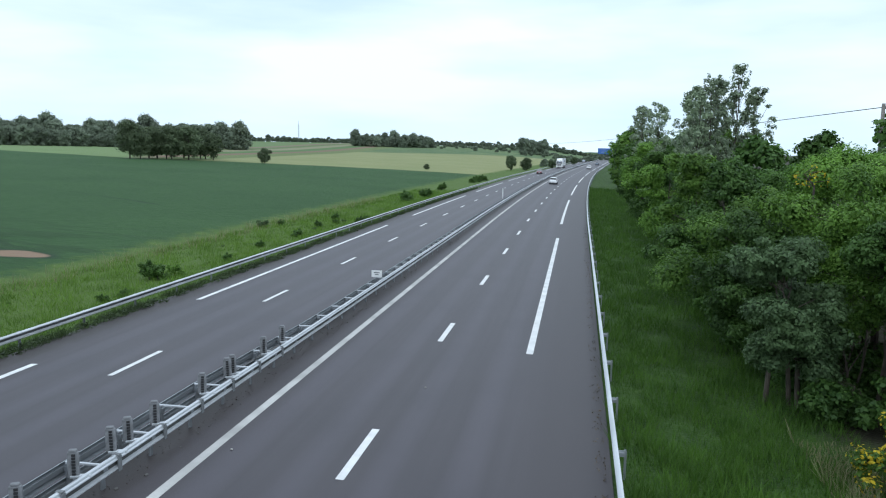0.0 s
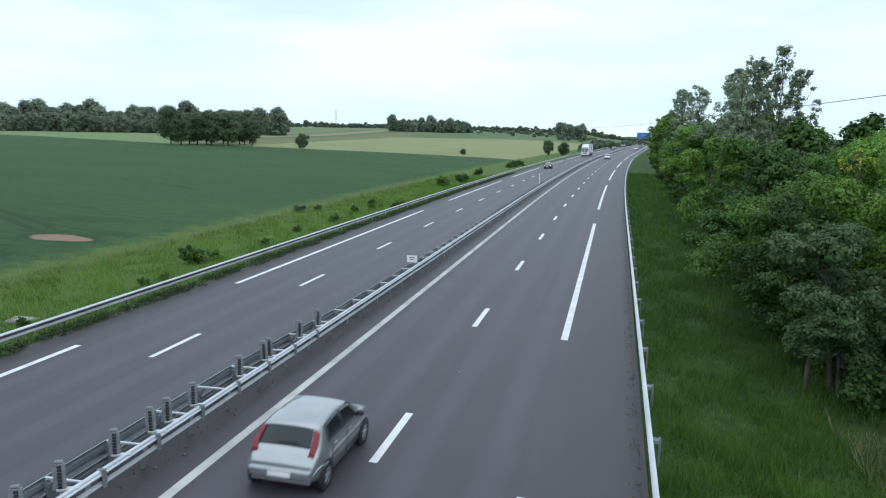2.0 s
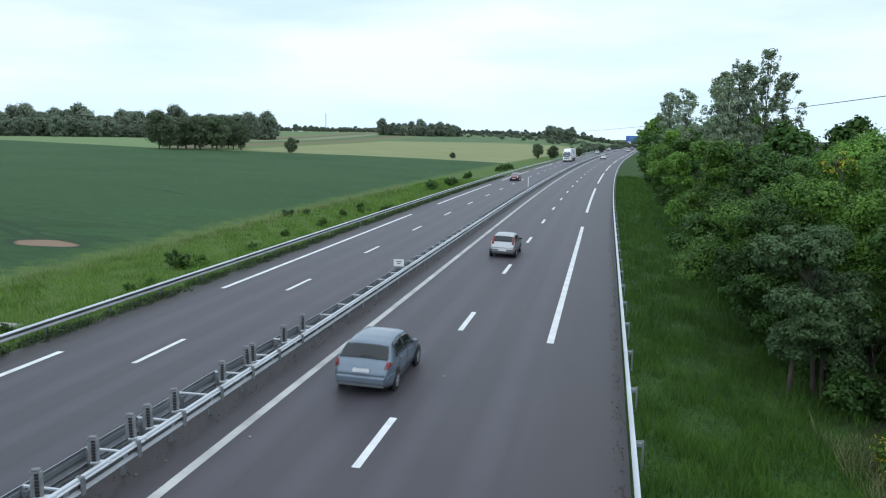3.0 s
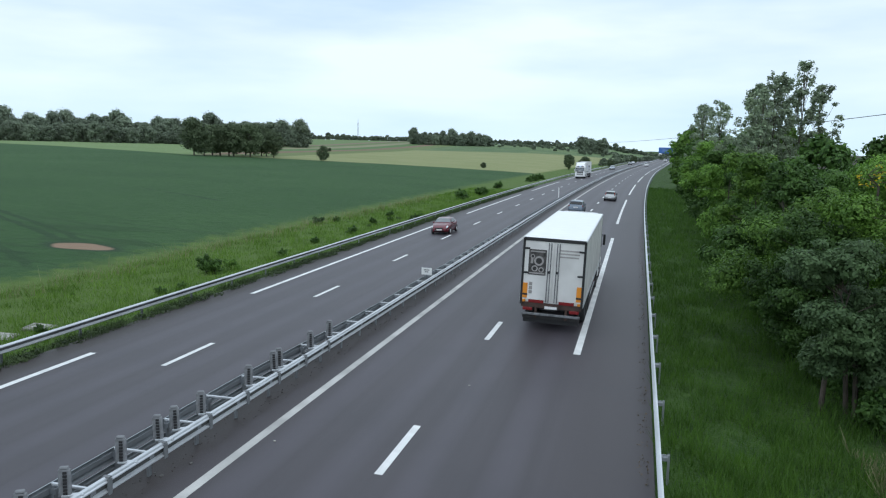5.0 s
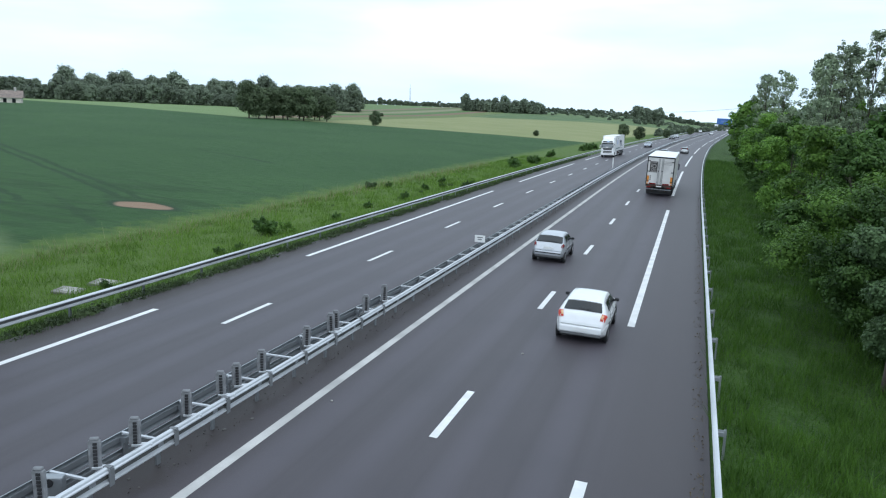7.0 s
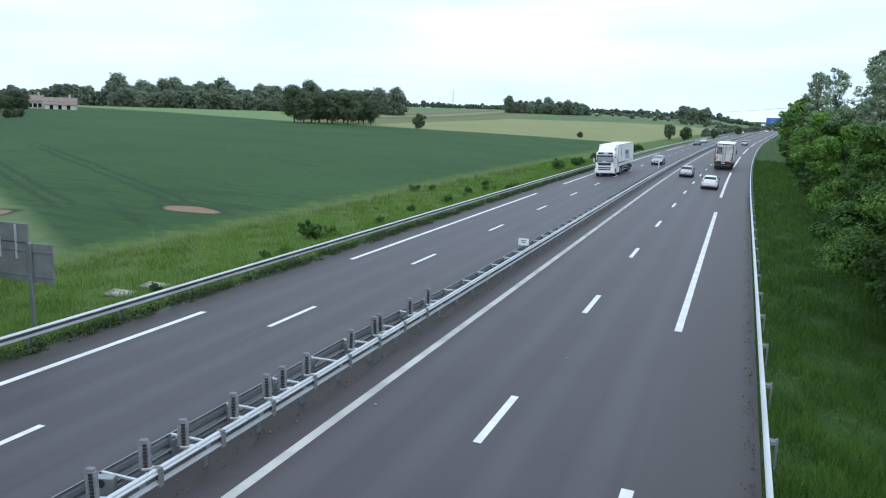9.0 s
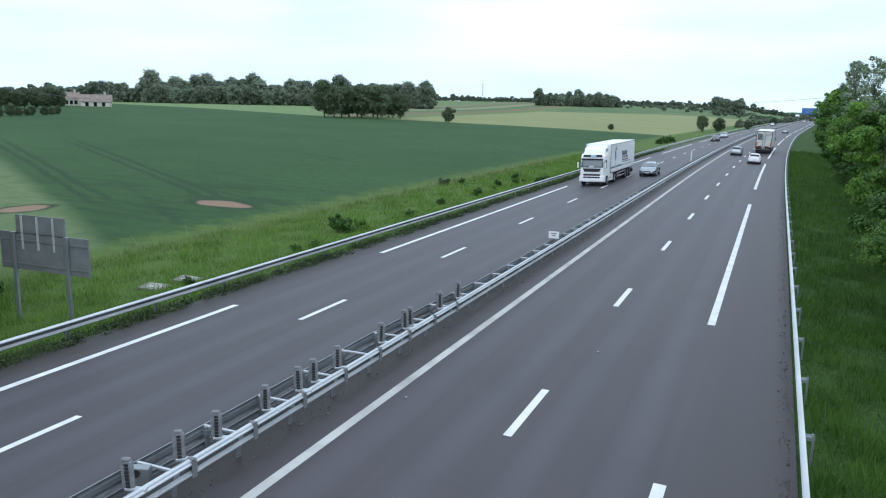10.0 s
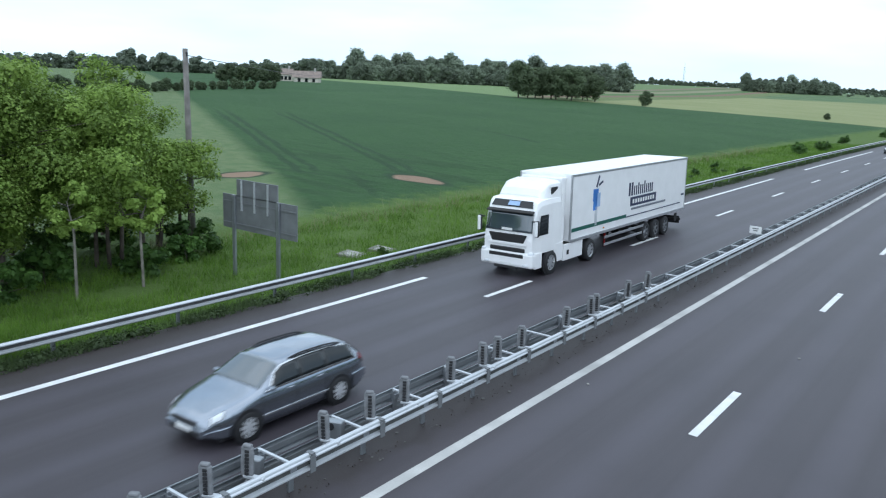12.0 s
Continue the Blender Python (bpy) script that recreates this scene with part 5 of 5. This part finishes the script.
            part("wheel_arch", tube(wr + 0.055, 0.06, (s * (x - 0.022), f - d, wr + 0.01), "X", 26), BLACK, t)
            wheel(t, s * (x - 0.072), f - d, wr, 0.19, rim, spokes)
    return t


BRAKE, nb, lb, pb = nodes_of("lit_brake_lens")
pb.inputs["Base Color"].default_value = (0.42, 0.03, 0.02, 1)
pb.inputs["Emission Color"].default_value = (1, 0.12, 0.03, 1)
pb.inputs["Emission Strength"].default_value = 0.12
SILVER = plain("silver_paint", (0.42, 0.43, 0.435), 0.30, 0.8, vary=0.04, coat=0.5)
PALE_SILVER = plain("pale_silver_paint", (0.52, 0.54, 0.57), 0.35, 0.5, vary=0.04, coat=0.5)
CAR_WHITE = plain("white_car_paint", (0.78, 0.79, 0.80), 0.3, vary=0.03, coat=0.5)
RED_PAINT = plain("red_paint", (0.13, 0.008, 0.018), 0.25, vary=0.06, coat=0.5)
SLATE = plain("slate_metallic_paint", (0.33, 0.36, 0.41), 0.2, 0.9, vary=0.04, coat=0.5)
BLUEGREY = plain("blue_grey_paint", (0.16, 0.20, 0.25), 0.3, 0.4, vary=0.05, coat=0.5)
DARK_PAINT = plain("dark_car_paint", (0.04, 0.045, 0.05), 0.3, 0.3, vary=0.05, coat=0.5)
BUMPER_GREY = plain("grey_bumper_plastic", (0.16, 0.165, 0.17), 0.6, vary=0.08)

silver_hatch = car("silver five-door hatchback driving away, tall red tail lights", SILVER, 3.76, 1.64, 1.40, 0.92, 1.55, 3.20, 3.60, belt=0.90, hood_z=0.84, lamps="tall", wheelbase=2.46, wr=0.29, skirt=BUMPER_GREY, plate_z=0.47, glass_q=8.3, mirrors=BLACK)
pale_hatch = car("pale silver five-door hatchback with black bumper strip", PALE_SILVER, 3.77, 1.62, 1.40, 1.0, 1.62, 3.12, 3.60, belt=0.93, wheelbase=2.47, wr=0.29, skirt=BLACK, mirrors=BLACK)
white_hatch = car("white five-door hatchback with lit rear lamps", CAR_WHITE, 4.03, 1.70, 1.42, 1.0, 1.66, 3.36, 3.80, belt=0.98, hood_z=0.86, wheelbase=2.58, wr=0.31, lamps="lit", plate_z=0.50, mirrors=BLACK, glass_q=8.2)
red_hatch = car("dark red hatchback with pale wheels", RED_PAINT, 3.74, 1.62, 1.36, 1.12, 1.75, 3.02, 3.60, belt=0.90, wheelbase=2.45, wr=0.29, rim=WHITE_PLATE, spokes=8, skirt=BLACK)
wagon = car("slate grey metallic estate car with roof rails and chrome trim", SLATE, 4.62, 1.80, 1.49, 1.22, 2.00, 4.04, 4.48, belt=0.97, hood_z=0.84, front_hang=0.92, wheelbase=2.71, wr=0.335, rim=BRIGHT_ALLOY, spokes=9, rails=True, chrome=True, cuts=(0.0, 0.36, 0.66, 1.0), side_end=4.16)
blue_hatch = car("blue-grey hatchback overtaking in the outer lane", BLUEGREY, 4.2, 1.75, 1.47, 1.12, 1.75, 3.5, 3.98, belt=0.95, wheelbase=2.6, wr=0.31)
white_far = car("small white hatchback far down the road", CAR_WHITE, 4.0, 1.7, 1.46, 1.02, 1.65, 3.35, 3.80, wheelbase=2.5)
far_cars = [car(words, p, 4.2, 1.75, 1.46, 1.12, 1.75, 3.4, 3.95, wheelbase=2.55) for words, p in (
    ("white car far off in the bend", CAR_WHITE), ("grey car far off in the bend", BLUEGREY), ("dark car far off on the opposite carriageway", DARK_PAINT),
    ("silver car far off on the opposite carriageway", PALE_SILVER), ("pale car near the horizon", CAR_WHITE))]


# ---- lorries ----
def trailer(t, rear, front, w=2.55, floor=1.15, top=4.0, panel=TRUCK_WHITE, roof=TRUCK_WHITE):
    """A box trailer from y=rear to y=front with its running gear."""
    length, mid = front - rear, (front + rear) / 2
    part("box_body", box(w, length, top - floor, (0, mid, (top + floor) / 2), 0.02), panel, t)
    part("box_roof", box(w - 0.04, length - 0.04, 0.03, (0, mid, top + 0.012), 0.01), roof, t)
    for s in (1, -1):
        part("lower_rail", box(0.05, length, 0.13, (s * (w / 2 + 0.005), mid, floor + 0.02), 0.01), ALLOY, t)
        part("upper_rail", box(0.04, length, 0.09, (s * (w / 2 + 0.003), mid, top - 0.03), 0.01), ALLOY, t)
        for y in (front - 0.02, rear + 0.02):
            part("corner_post", box(0.08, 0.08, top - floor, (s * (w / 2 - 0.02), y, (top + floor) / 2), 0.015), ALLOY, t)
        part("side_guard", box(0.04, length * 0.36, 0.12, (s * (w / 2 - 0.06), mid + length * 0.06, 0.52), 0.01), ALLOY, t)
        part("side_guard", box(0.04, length * 0.36, 0.12, (s * (w / 2 - 0.06), mid + length * 0.06, 0.86), 0.01), ALLOY, t)
        part("guard_post", box(0.06, 0.08, 0.75, (s * (w / 2 - 0.08), mid + length * 0.235, 0.8), 0.01), RED_LENS, t)
        part("mudguard", box(0.05, 0.35, 0.45, (s * (w / 2 - 0.2), rear + 0.7, 0.72), 0.01), BLACK, t)
    part("chassis", box(1.0, length * 0.93, 0.32, (0, mid, floor - 0.16), 0.02), CHASSIS, t)
    part("bumper", box(w - 0.2, 0.10, 0.12, (0, rear + 0.16, 0.54), 0.02), CHASSIS, t)
    out = []
    for y in (rear + 2.6, rear + 3.9, rear + 5.2):
        for s in (1, -1):
            out.append(wheel(t, s * (w / 2 - 0.20), y, 0.50, 0.36, GREY_PLASTIC, 6))
        part("axle", tube(0.09, w - 0.5, (0, y, 0.5), "X", 8), CHASSIS, t)
    return out


def cab(t, front, detail=True):
    """A high white cab over the engine with its front at y=front."""
    w, z0, z1 = 2.48, 0.35, 3.02
    h = w / 2
    def ring(y, wide, top):
        e = h * wide
        return (front - y, [(e * 0.92, 0.95), (e, 1.0), (e, 1.5 if top < 2 else 1.8), (e * 0.985, top - 0.28), (e * 0.94, top - 0.08), (e * 0.75, top - 0.01), (e * 0.4, top)])

    body = hull([ring(2.25, 0.98, 3.20), ring(2.15, 1.0, 3.24), ring(1.2, 1.0, 3.24), ring(0.62, 0.99, 3.20), ring(0.42, 0.96, 3.10), ring(0.24, 0.94, 2.74), ring(0.03, 0.92, 1.68), ring(0.0, 0.89, 1.62)])
    cb = part("cab_body", body, TRUCK_WHITE, t, smooth=False)
    edge = cb.modifiers.new("edge", "BEVEL")
    edge.width, edge.segments, edge.limit_method, edge.angle_limit = 0.05, 2, "ANGLE", radians(25)
    part("front_bumper", box(2.5, 0.42, 0.60, (0, front - 0.10, 0.74), 0.09), TRUCK_WHITE, t)
    for s in (1, -1):
        part("wheel_skirt", box(0.10, 0.55, 0.66, (s * 1.19, front - 0.42, 0.72), 0.04), TRUCK_WHITE, t)
        part("step_panel", box(0.08, 0.75, 0.80, (s * 1.21, front - 2.05, 0.85), 0.03), TRUCK_WHITE, t)
    part("windscreen", patch([(-1.10, front - 0.065, 1.86), (1.10, front - 0.065, 1.86), (1.07, front - 0.215, 2.60), (-1.07, front - 0.215, 2.60)], 0.02, 0.02, 8, bulge=0.04), GLASS_FRONT, t, smooth=True)
    part("sun_visor", box(2.2, 0.20, 0.07, (0, front - 0.14, 2.68), 0.025, Matrix.Rotation(radians(-20), 4, "X")), CHASSIS, t, "dark tinted sun visor")
    part("upper_window", patch([(-0.98, front - 0.27, 2.83), (0.98, front - 0.27, 2.83), (0.90, front - 0.42, 3.08), (-0.90, front - 0.42, 3.08)], 0.025, 0.02), GLASS_DARK, t)
    part("upper_print", patch([(-0.35, front - 0.27, 2.88), (0.20, front - 0.27, 2.88), (0.18, front - 0.40, 3.04), (-0.33, front - 0.40, 3.04)], 0.035, 0.01), plain("pale_blue_print", (0.35, 0.50, 0.75), 0.4), t)
    roof = hull([(front - 2.2, [(1.14, 3.1), (1.16, 3.2), (1.10, 3.74), (0.95, 3.84), (0.3, 3.87)]), (front - 1.4, [(1.12, 3.1), (1.12, 3.2), (1.02, 3.70), (0.85, 3.79), (0.3, 3.81)]),
                 (front - 0.95, [(1.06, 3.1), (1.06, 3.18), (0.95, 3.42), (0.8, 3.52), (0.3, 3.54)]), (front - 0.80, [(1.0, 3.1), (1.0, 3.15), (0.9, 3.24), (0.75, 3.28), (0.3, 3.29)])])
    part("roof_deflector", roof, TRUCK_WHITE, t)
    gb = box(1.80, 0.06, 0.34, (0, front + 0.012, 1.60), 0.03)
    for v in gb.verts:
        v.co.x *= 1.0 if v.co.z > 1.6 else 0.84
    part("grille", gb, BLACK, t)
    part("grille_bar", box(1.8, 0.05, 0.10, (0, front + 0.03, 1.36), 0.02), TRUCK_WHITE, t)
    for z in (1.13, 0.90):
        part("grille_slot", box(1.66, 0.06, 0.17, (0, front + 0.09 if z < 1 else front + 0.02, z), 0.04), BLACK, t)
    part("number_plate", box(0.52, 0.02, 0.11, (0, front + 0.115, 0.55), 0.004), WHITE_PLATE, t)
    part("lower_intake", box(1.1, 0.05, 0.10, (0, front + 0.10, 0.40), 0.02), BLACK, t)
    part("screen_card", box(0.5, 0.02, 0.10, (0.05, front + 0.0, 1.95), 0.004), WHITE_PLATE, t)
    for s in (1, -1):
        part("headlight", box(0.24, 0.22, 0.36, (s * 1.10, front - 0.02, 0.93), 0.06), CLEAR_LENS, t, "clear headlight")
        part("fog_light", box(0.26, 0.10, 0.10, (s * 0.92, front + 0.09, 0.55), 0.03), CLEAR_LENS, t)
        q = [(s * 1.24, front - 0.38, 1.75), (s * 1.24, front - 1.10, 1.75), (s * 1.235, front - 1.10, 2.55), (s * 1.225, front - 0.50, 2.55)]
        part("side_window", patch(q if s > 0 else [q[1], q[0], q[3], q[2]], 0.012), GLASS_DARK, t)
        part("air_vent", box(0.03, 0.55, 0.30, (s * 1.10, front - 1.75, 3.45), 0.02), BLACK, t)
        arm = part("door_mirror", box(0.14, 0.18, 0.66, (s * 1.36, front + 0.0, 2.08), 0.05), BLACK, t)
        part("mirror_back", box(0.13, 0.10, 0.60, (s * 1.36, front + 0.08, 2.08), 0.04), TRUCK_WHITE, arm)
        part("mirror_arm", box(0.28, 0.05, 0.05, (s * 1.28, front - 0.02, 2.36), 0.01), BLACK, arm)
        part("wheel_arch", tube(0.62, 0.05, (s * 1.185, front - 1.42, 0.56), "X", 24), BLACK, t)
        part("fuel_tank", box(0.50, 1.75, 0.62, (s * 0.98, front - 3.35, 0.70), 0.06), TRUCK_WHITE, t)
        part("side_skirt", box(0.06, 1.75, 0.72, (s * 1.22, front - 3.35, 0.74), 0.03), TRUCK_WHITE, t)
        part("skirt_mark", box(0.02, 0.18, 0.20, (s * 1.256, front - 2.85, 0.72), 0.01), BLACK, t)
        part("side_deflector", box(0.05, 0.22, 2.2, (s * 1.20, front - 2.36, 2.2), 0.02), TRUCK_WHITE, t)
    part("frame", box(0.9, 5.6, 0.28, (0, front - 3.3, 0.85), 0.02), CHASSIS, t)
    ws = [wheel(t, s * 1.10, front - 1.42, 0.50, 0.32, ALLOY, 8) for s in (1, -1)]
    ws += [wheel(t, s * 1.02, front - 5.0, 0.50, 0.50, ALLOY, 8) for s in (1, -1)]
    return ws


def white_lorry():
    """Reefer lorry: front at y=8.2, tail at y=-8.3."""
    t = thing("lorry", "white articulated lorry with printed trailer side, coming nearer", "lorry")
    cab(t, 8.2)
    trailer(t, -8.3, 5.25, top=4.0)
    part("cooling_unit", box(2.0, 0.42, 1.7, (0, 5.46, 3.05), 0.06), TRUCK_WHITE, t)
    part("cooling_vent", box(1.5, 0.03, 0.35, (0, 5.68, 3.5), 0.01), BLACK, t)
    for s in (1, -1):
        x = s * 1.285
        k = -s  # reading direction along the side
        part("green_band", box(0.012, 5.6, 0.16, (x, 5.15 - 2.8, 1.62)), GREEN_PRINT, t, "dark green band")
        part("thin_line", box(0.012, 7.2, 0.05, (x, -4.0, 1.56)), NAVY, t)
        y = -0.62
        for wd, hh in ((0.17, 0.64), (0.17, 0.64), (0.11, 0.46), (0.11, 0.46), (0.12, 0.58), (0.12, 0.46), (0.12, 0.46), (0.11, 0.62), (0.11, 0.46), (0.11, 0.46), (0.12, 0.46), (0.12, 0.46)):
            part("print_bar", box(0.012, wd, hh, (x, y - wd / 2, 2.56 + hh / 2)), NAVY, t, "dark blue printed bar")
            y -= wd + 0.13
        part("print_block", box(0.012, 3.2, 0.44, (x, -2.45, 2.26)), NAVY, t, "dark blue block")
        for j in range(9):
            part("block_bar", box(0.014, 0.20, 0.20, (x + s * 0.003, -1.20 - j * 0.31, 2.26)), WHITE_PLATE, t, "pale bar")
        part("small_line", box(0.012, 4.4, 0.10, (x, -3.2, 1.90)), plain("grey_print", (0.2, 0.22, 0.26), 0.4), t)
        part("tail_marks", box(0.012, 0.4, 0.1, (x, -7.9, 2.0)), NAVY, t)
        fig = box(0.012, 0.34, 0.95, (x, 3.00, 2.75), 0.0)
        fig = box(0.012, 0.50, 0.55, (x, 2.97, 2.95), bm=fig)
        part("print_shape", fig, SKYBLUE, t, "blue printed shape")
        part("print_shape", box(0.014, 0.30, 0.62, (x + s * 0.003, 2.67, 2.72)), plain("pale_blue_print", (0.35, 0.50, 0.75), 0.4), t)
        part("print_stem", box(0.012, 0.22, 0.85, (x, 2.87, 2.0)), plain("pale_grey_print", (0.55, 0.57, 0.60), 0.4), t)
        part("print_stem", box(0.012, 0.12, 0.55, (x, 2.80, 3.55), turn=Matrix.Rotation(radians(25), 4, "X")), NAVY, t)
        part("print_stem", box(0.012, 0.42, 0.10, (x, 2.50, 3.45), turn=Matrix.Rotation(radians(-20), 4, "X")), NAVY, t)
        part("side_lamp", box(0.03, 0.12, 0.06, (s * 1.285, 2.0, 1.36), 0.01), AMBER, t)
    part("mud_flap", box(2.2, 0.03, 0.4, (0, -8.2, 0.5)), BLACK, t)
    return t


def rear_lorry():
    """Lorry seen from behind: tail at y=-8.2."""
    t = thing("lorry", "white articulated lorry with dirty rear doors, driving away", "lorry")
    trailer(t, -8.2, 5.4, panel=DIRTY_WHITE, top=3.84)
    cab(t, 8.2)
    y = -8.2
    for s in (1, -1):
        door = part("rear_door", box(1.18, 0.05, 2.46, (s * 0.61, y - 0.02, 2.50), 0.015), DIRTY_WHITE, t)
        for dx in (0.12, 0.22):
            part("lock_rod", tube(0.018, 2.45, (s * dx, y - 0.075, 2.45), seg=8), GREY_PLASTIC, door)
        for z in (1.5, 2.4, 3.4):
            part("hinge", box(0.22, 0.04, 0.08, (s * 1.10, y - 0.06, z), 0.01), BLACK, door)
        part("latch", box(0.10, 0.06, 0.10, (s * 0.17, y - 0.09, 2.48), 0.01), BLACK, door)
        part("amber_panel", box(0.20, 0.03, 0.62, (s * 1.10, y - 0.055, 1.66), 0.006), AMBER, t, "amber reflective panel")
        part("red_panel", box(0.62, 0.03, 0.13, (s * 0.62, y - 0.055, 1.235), 0.006), RED_LENS, t, "red reflective strip")
        part("marker_lamp", box(0.12, 0.04, 0.10, (s * 1.12, y - 0.06, 1.235), 0.01), AMBER, t)
        part("underrun_bracket", box(0.10, 0.16, 0.46, (s * 0.62, y + 0.10, 0.76), 0.01), RUST, t)
        part("lamp_cluster", box(0.40, 0.08, 0.13, (s * 0.95, y - 0.02, 0.90), 0.02), RED_LENS, t, "red rear lamp cluster")
        part("frame_post", box(0.09, 0.10, 2.72, (s * 1.235, y - 0.03, 2.44), 0.01), BLACK, t)
    part("frame_top", box(2.5, 0.10, 0.13, (0, y - 0.03, 3.79), 0.01), BLACK, t)
    part("poster", box(0.72, 0.012, 1.05, (-0.66, y - 0.052, 2.85)), plain("dark_poster", (0.085, 0.078, 0.075), 0.5, vary=0.42, fine=11, coarse=6), t, "dark printed poster")
    def disc(x, z, r, out, material):
        part("poster_disc", tube(r, 0.008, (-0.66 + x, y - out, 2.85 + z), "Y", 20), material, t)

    grey = plain("grey_bars", (0.35, 0.33, 0.32), 0.5)
    for x, z, r in ((0.06, 0.06, 0.20), (-0.10, -0.26, 0.13), (0.17, -0.30, 0.11), (-0.20, 0.24, 0.09)):
        disc(x, z, r, 0.060, grey)
        disc(x, z, r * 0.62, 0.066, CHASSIS)
    for dx, dz, wd, hh in ((0.0, 0.44, 0.60, 0.05), (0.0, -0.45, 0.62, 0.06), (-0.22, 0.05, 0.10, 0.22)):
        part("poster_bar", box(wd, 0.008, hh, (-0.66 + dx, y - 0.062, 2.85 + dz)), grey, t)
    lines = None
    for k, wd in enumerate((0.75, 0.85, 0.80)):
        lines = box(wd, 0.008, 0.06, (0.60, y - 0.052, 3.40 - k * 0.13), bm=lines)
    part("print_lines", lines, plain("grey_bars", (0.35, 0.33, 0.32), 0.5), t, "illegible grey lines")
    for k in range(3):
        part("sticker", box(0.13, 0.008, 0.14, (-0.88, y - 0.052, 1.95 - k * 0.17)), plain("grey_bars", (0.35, 0.33, 0.32), 0.5), t)
    part("cross_member", box(2.46, 0.14, 0.22, (0, y + 0.05, 1.07), 0.02), RUST, t, "grimy brown cross member")
    part("underrun_bar", box(2.4, 0.10, 0.10, (0, y - 0.03, 0.70), 0.02), GREY_PLASTIC, t, "dirty grey underrun bar")
    part("number_plate", box(0.5, 0.02, 0.11, (0, y - 0.04, 1.0), 0.004), WHITE_PLATE, t)
    part("mud_flap", box(2.3, 0.03, 0.35, (0, y + 0.3, 0.45)), BLACK, t)
    return t


near_lorry, leaving_lorry = white_lorry(), rear_lorry()
far_lorry = copy_thing(near_lorry, pose(0, 0, 0))
tagged(far_lorry, "white lorry near the horizon")


# ---- everything that drives ----
def along_road(r, y, back, off):
    """A pose on the road at lateral place r and station y; off: from the measured end to the middle of the vehicle."""
    y = y + off
    h = 180 - heading(y) if back else -heading(y)
    tilt = 1.776 if r > -5.6 else 1.684
    return pose(r + bend(y), y, road_z(r), 0, 0, h) @ pose(0, 0, 0, 0, tilt, 0)


def drive(ob, lane, place, back, off, step=1.0, spin=True):
    """lane(t), place(t): where the vehicle is at t seconds."""
    times = [k * step for k in range(int(round(12 / step)) + 1)]
    walk(ob, [(s, along_road(lane(s), place(s), back, off)) for s in times])
    if not spin:
        return
    for w in [c for c in ob.children if c.name.split(".")[0] == "wheel"]:
        home = w.location.copy()
        walk(w, [(0.1 * k, pose(*home, -62 * k)) for k in range(121)])


def between(*knots):
    """Straight from knot to knot of (seconds, metres), softened in the middle."""
    def at(t):
        if t <= knots[0][0]:
            return knots[0][1]
        for (a, u), (b, v) in zip(knots, knots[1:]):
            if t <= b:
                f = (t - a) / (b - a)
                return u + (v - u) * f * f * (3 - 2 * f)
        return knots[-1][1]
    return at


def motions():
    drive(silver_hatch, between((2.0, -1.36), (5.6, 1.5)), lambda t: -53.80 + 34.18 * t - 0.123 * t * t, False, 1.9, 0.5)
    drive(blue_hatch, lambda t: -1.4, lambda t: 65 + 34.0 * (t - 4.3), False, 2.1)
    drive(pale_hatch, lambda t: -1.45, lambda t: -186.55 + 32.16 * t, False, 1.9)
    drive(white_hatch, lambda t: 2.05, lambda t: -252.6 + 46.13 * t - 0.917 * t * t, False, 2.0)
    drive(leaving_lorry, lambda t: 2.15, lambda t: -90.25 + 25.09 * t - 0.148 * t * t, False, 8.2)
    drive(white_far, lambda t: -1.5, lambda t: 168.3 + 35.5 * t, False, 2.0, spin=False)
    drive(far_cars[0], lambda t: 1.2, lambda t: 313 + 40 * t, False, 2.1, spin=False)
    drive(far_cars[1], lambda t: 1.2, lambda t: 396 + 36 * t, False, 2.1, spin=False)
    drive(red_hatch, lambda t: -11.2, lambda t: 246.3 - 36.18 * t, True, 1.9)
    drive(near_lorry, lambda t: -11.4, lambda t: 326.9 - 25.04 * t, True, 8.2)
    drive(wagon, between((5.0, -10.8), (8.6, -8.15)), lambda t: 495.0 - 40.51 * t, True, 2.29)
    drive(far_cars[2], lambda t: -10.9, lambda t: 568 - 37.0 * t, True, 2.1, spin=False)
    drive(far_cars[3], lambda t: -11.5, lambda t: 594 - 37.0 * t, True, 2.1, spin=False)
    drive(far_cars[4], lambda t: -11.8, lambda t: 715 - 30.0 * t, True, 2.1, spin=False)
    drive(far_lorry, lambda t: -11.9, lambda t: 900 - 23.0 * t, True, 8.2, spin=False)


motions()
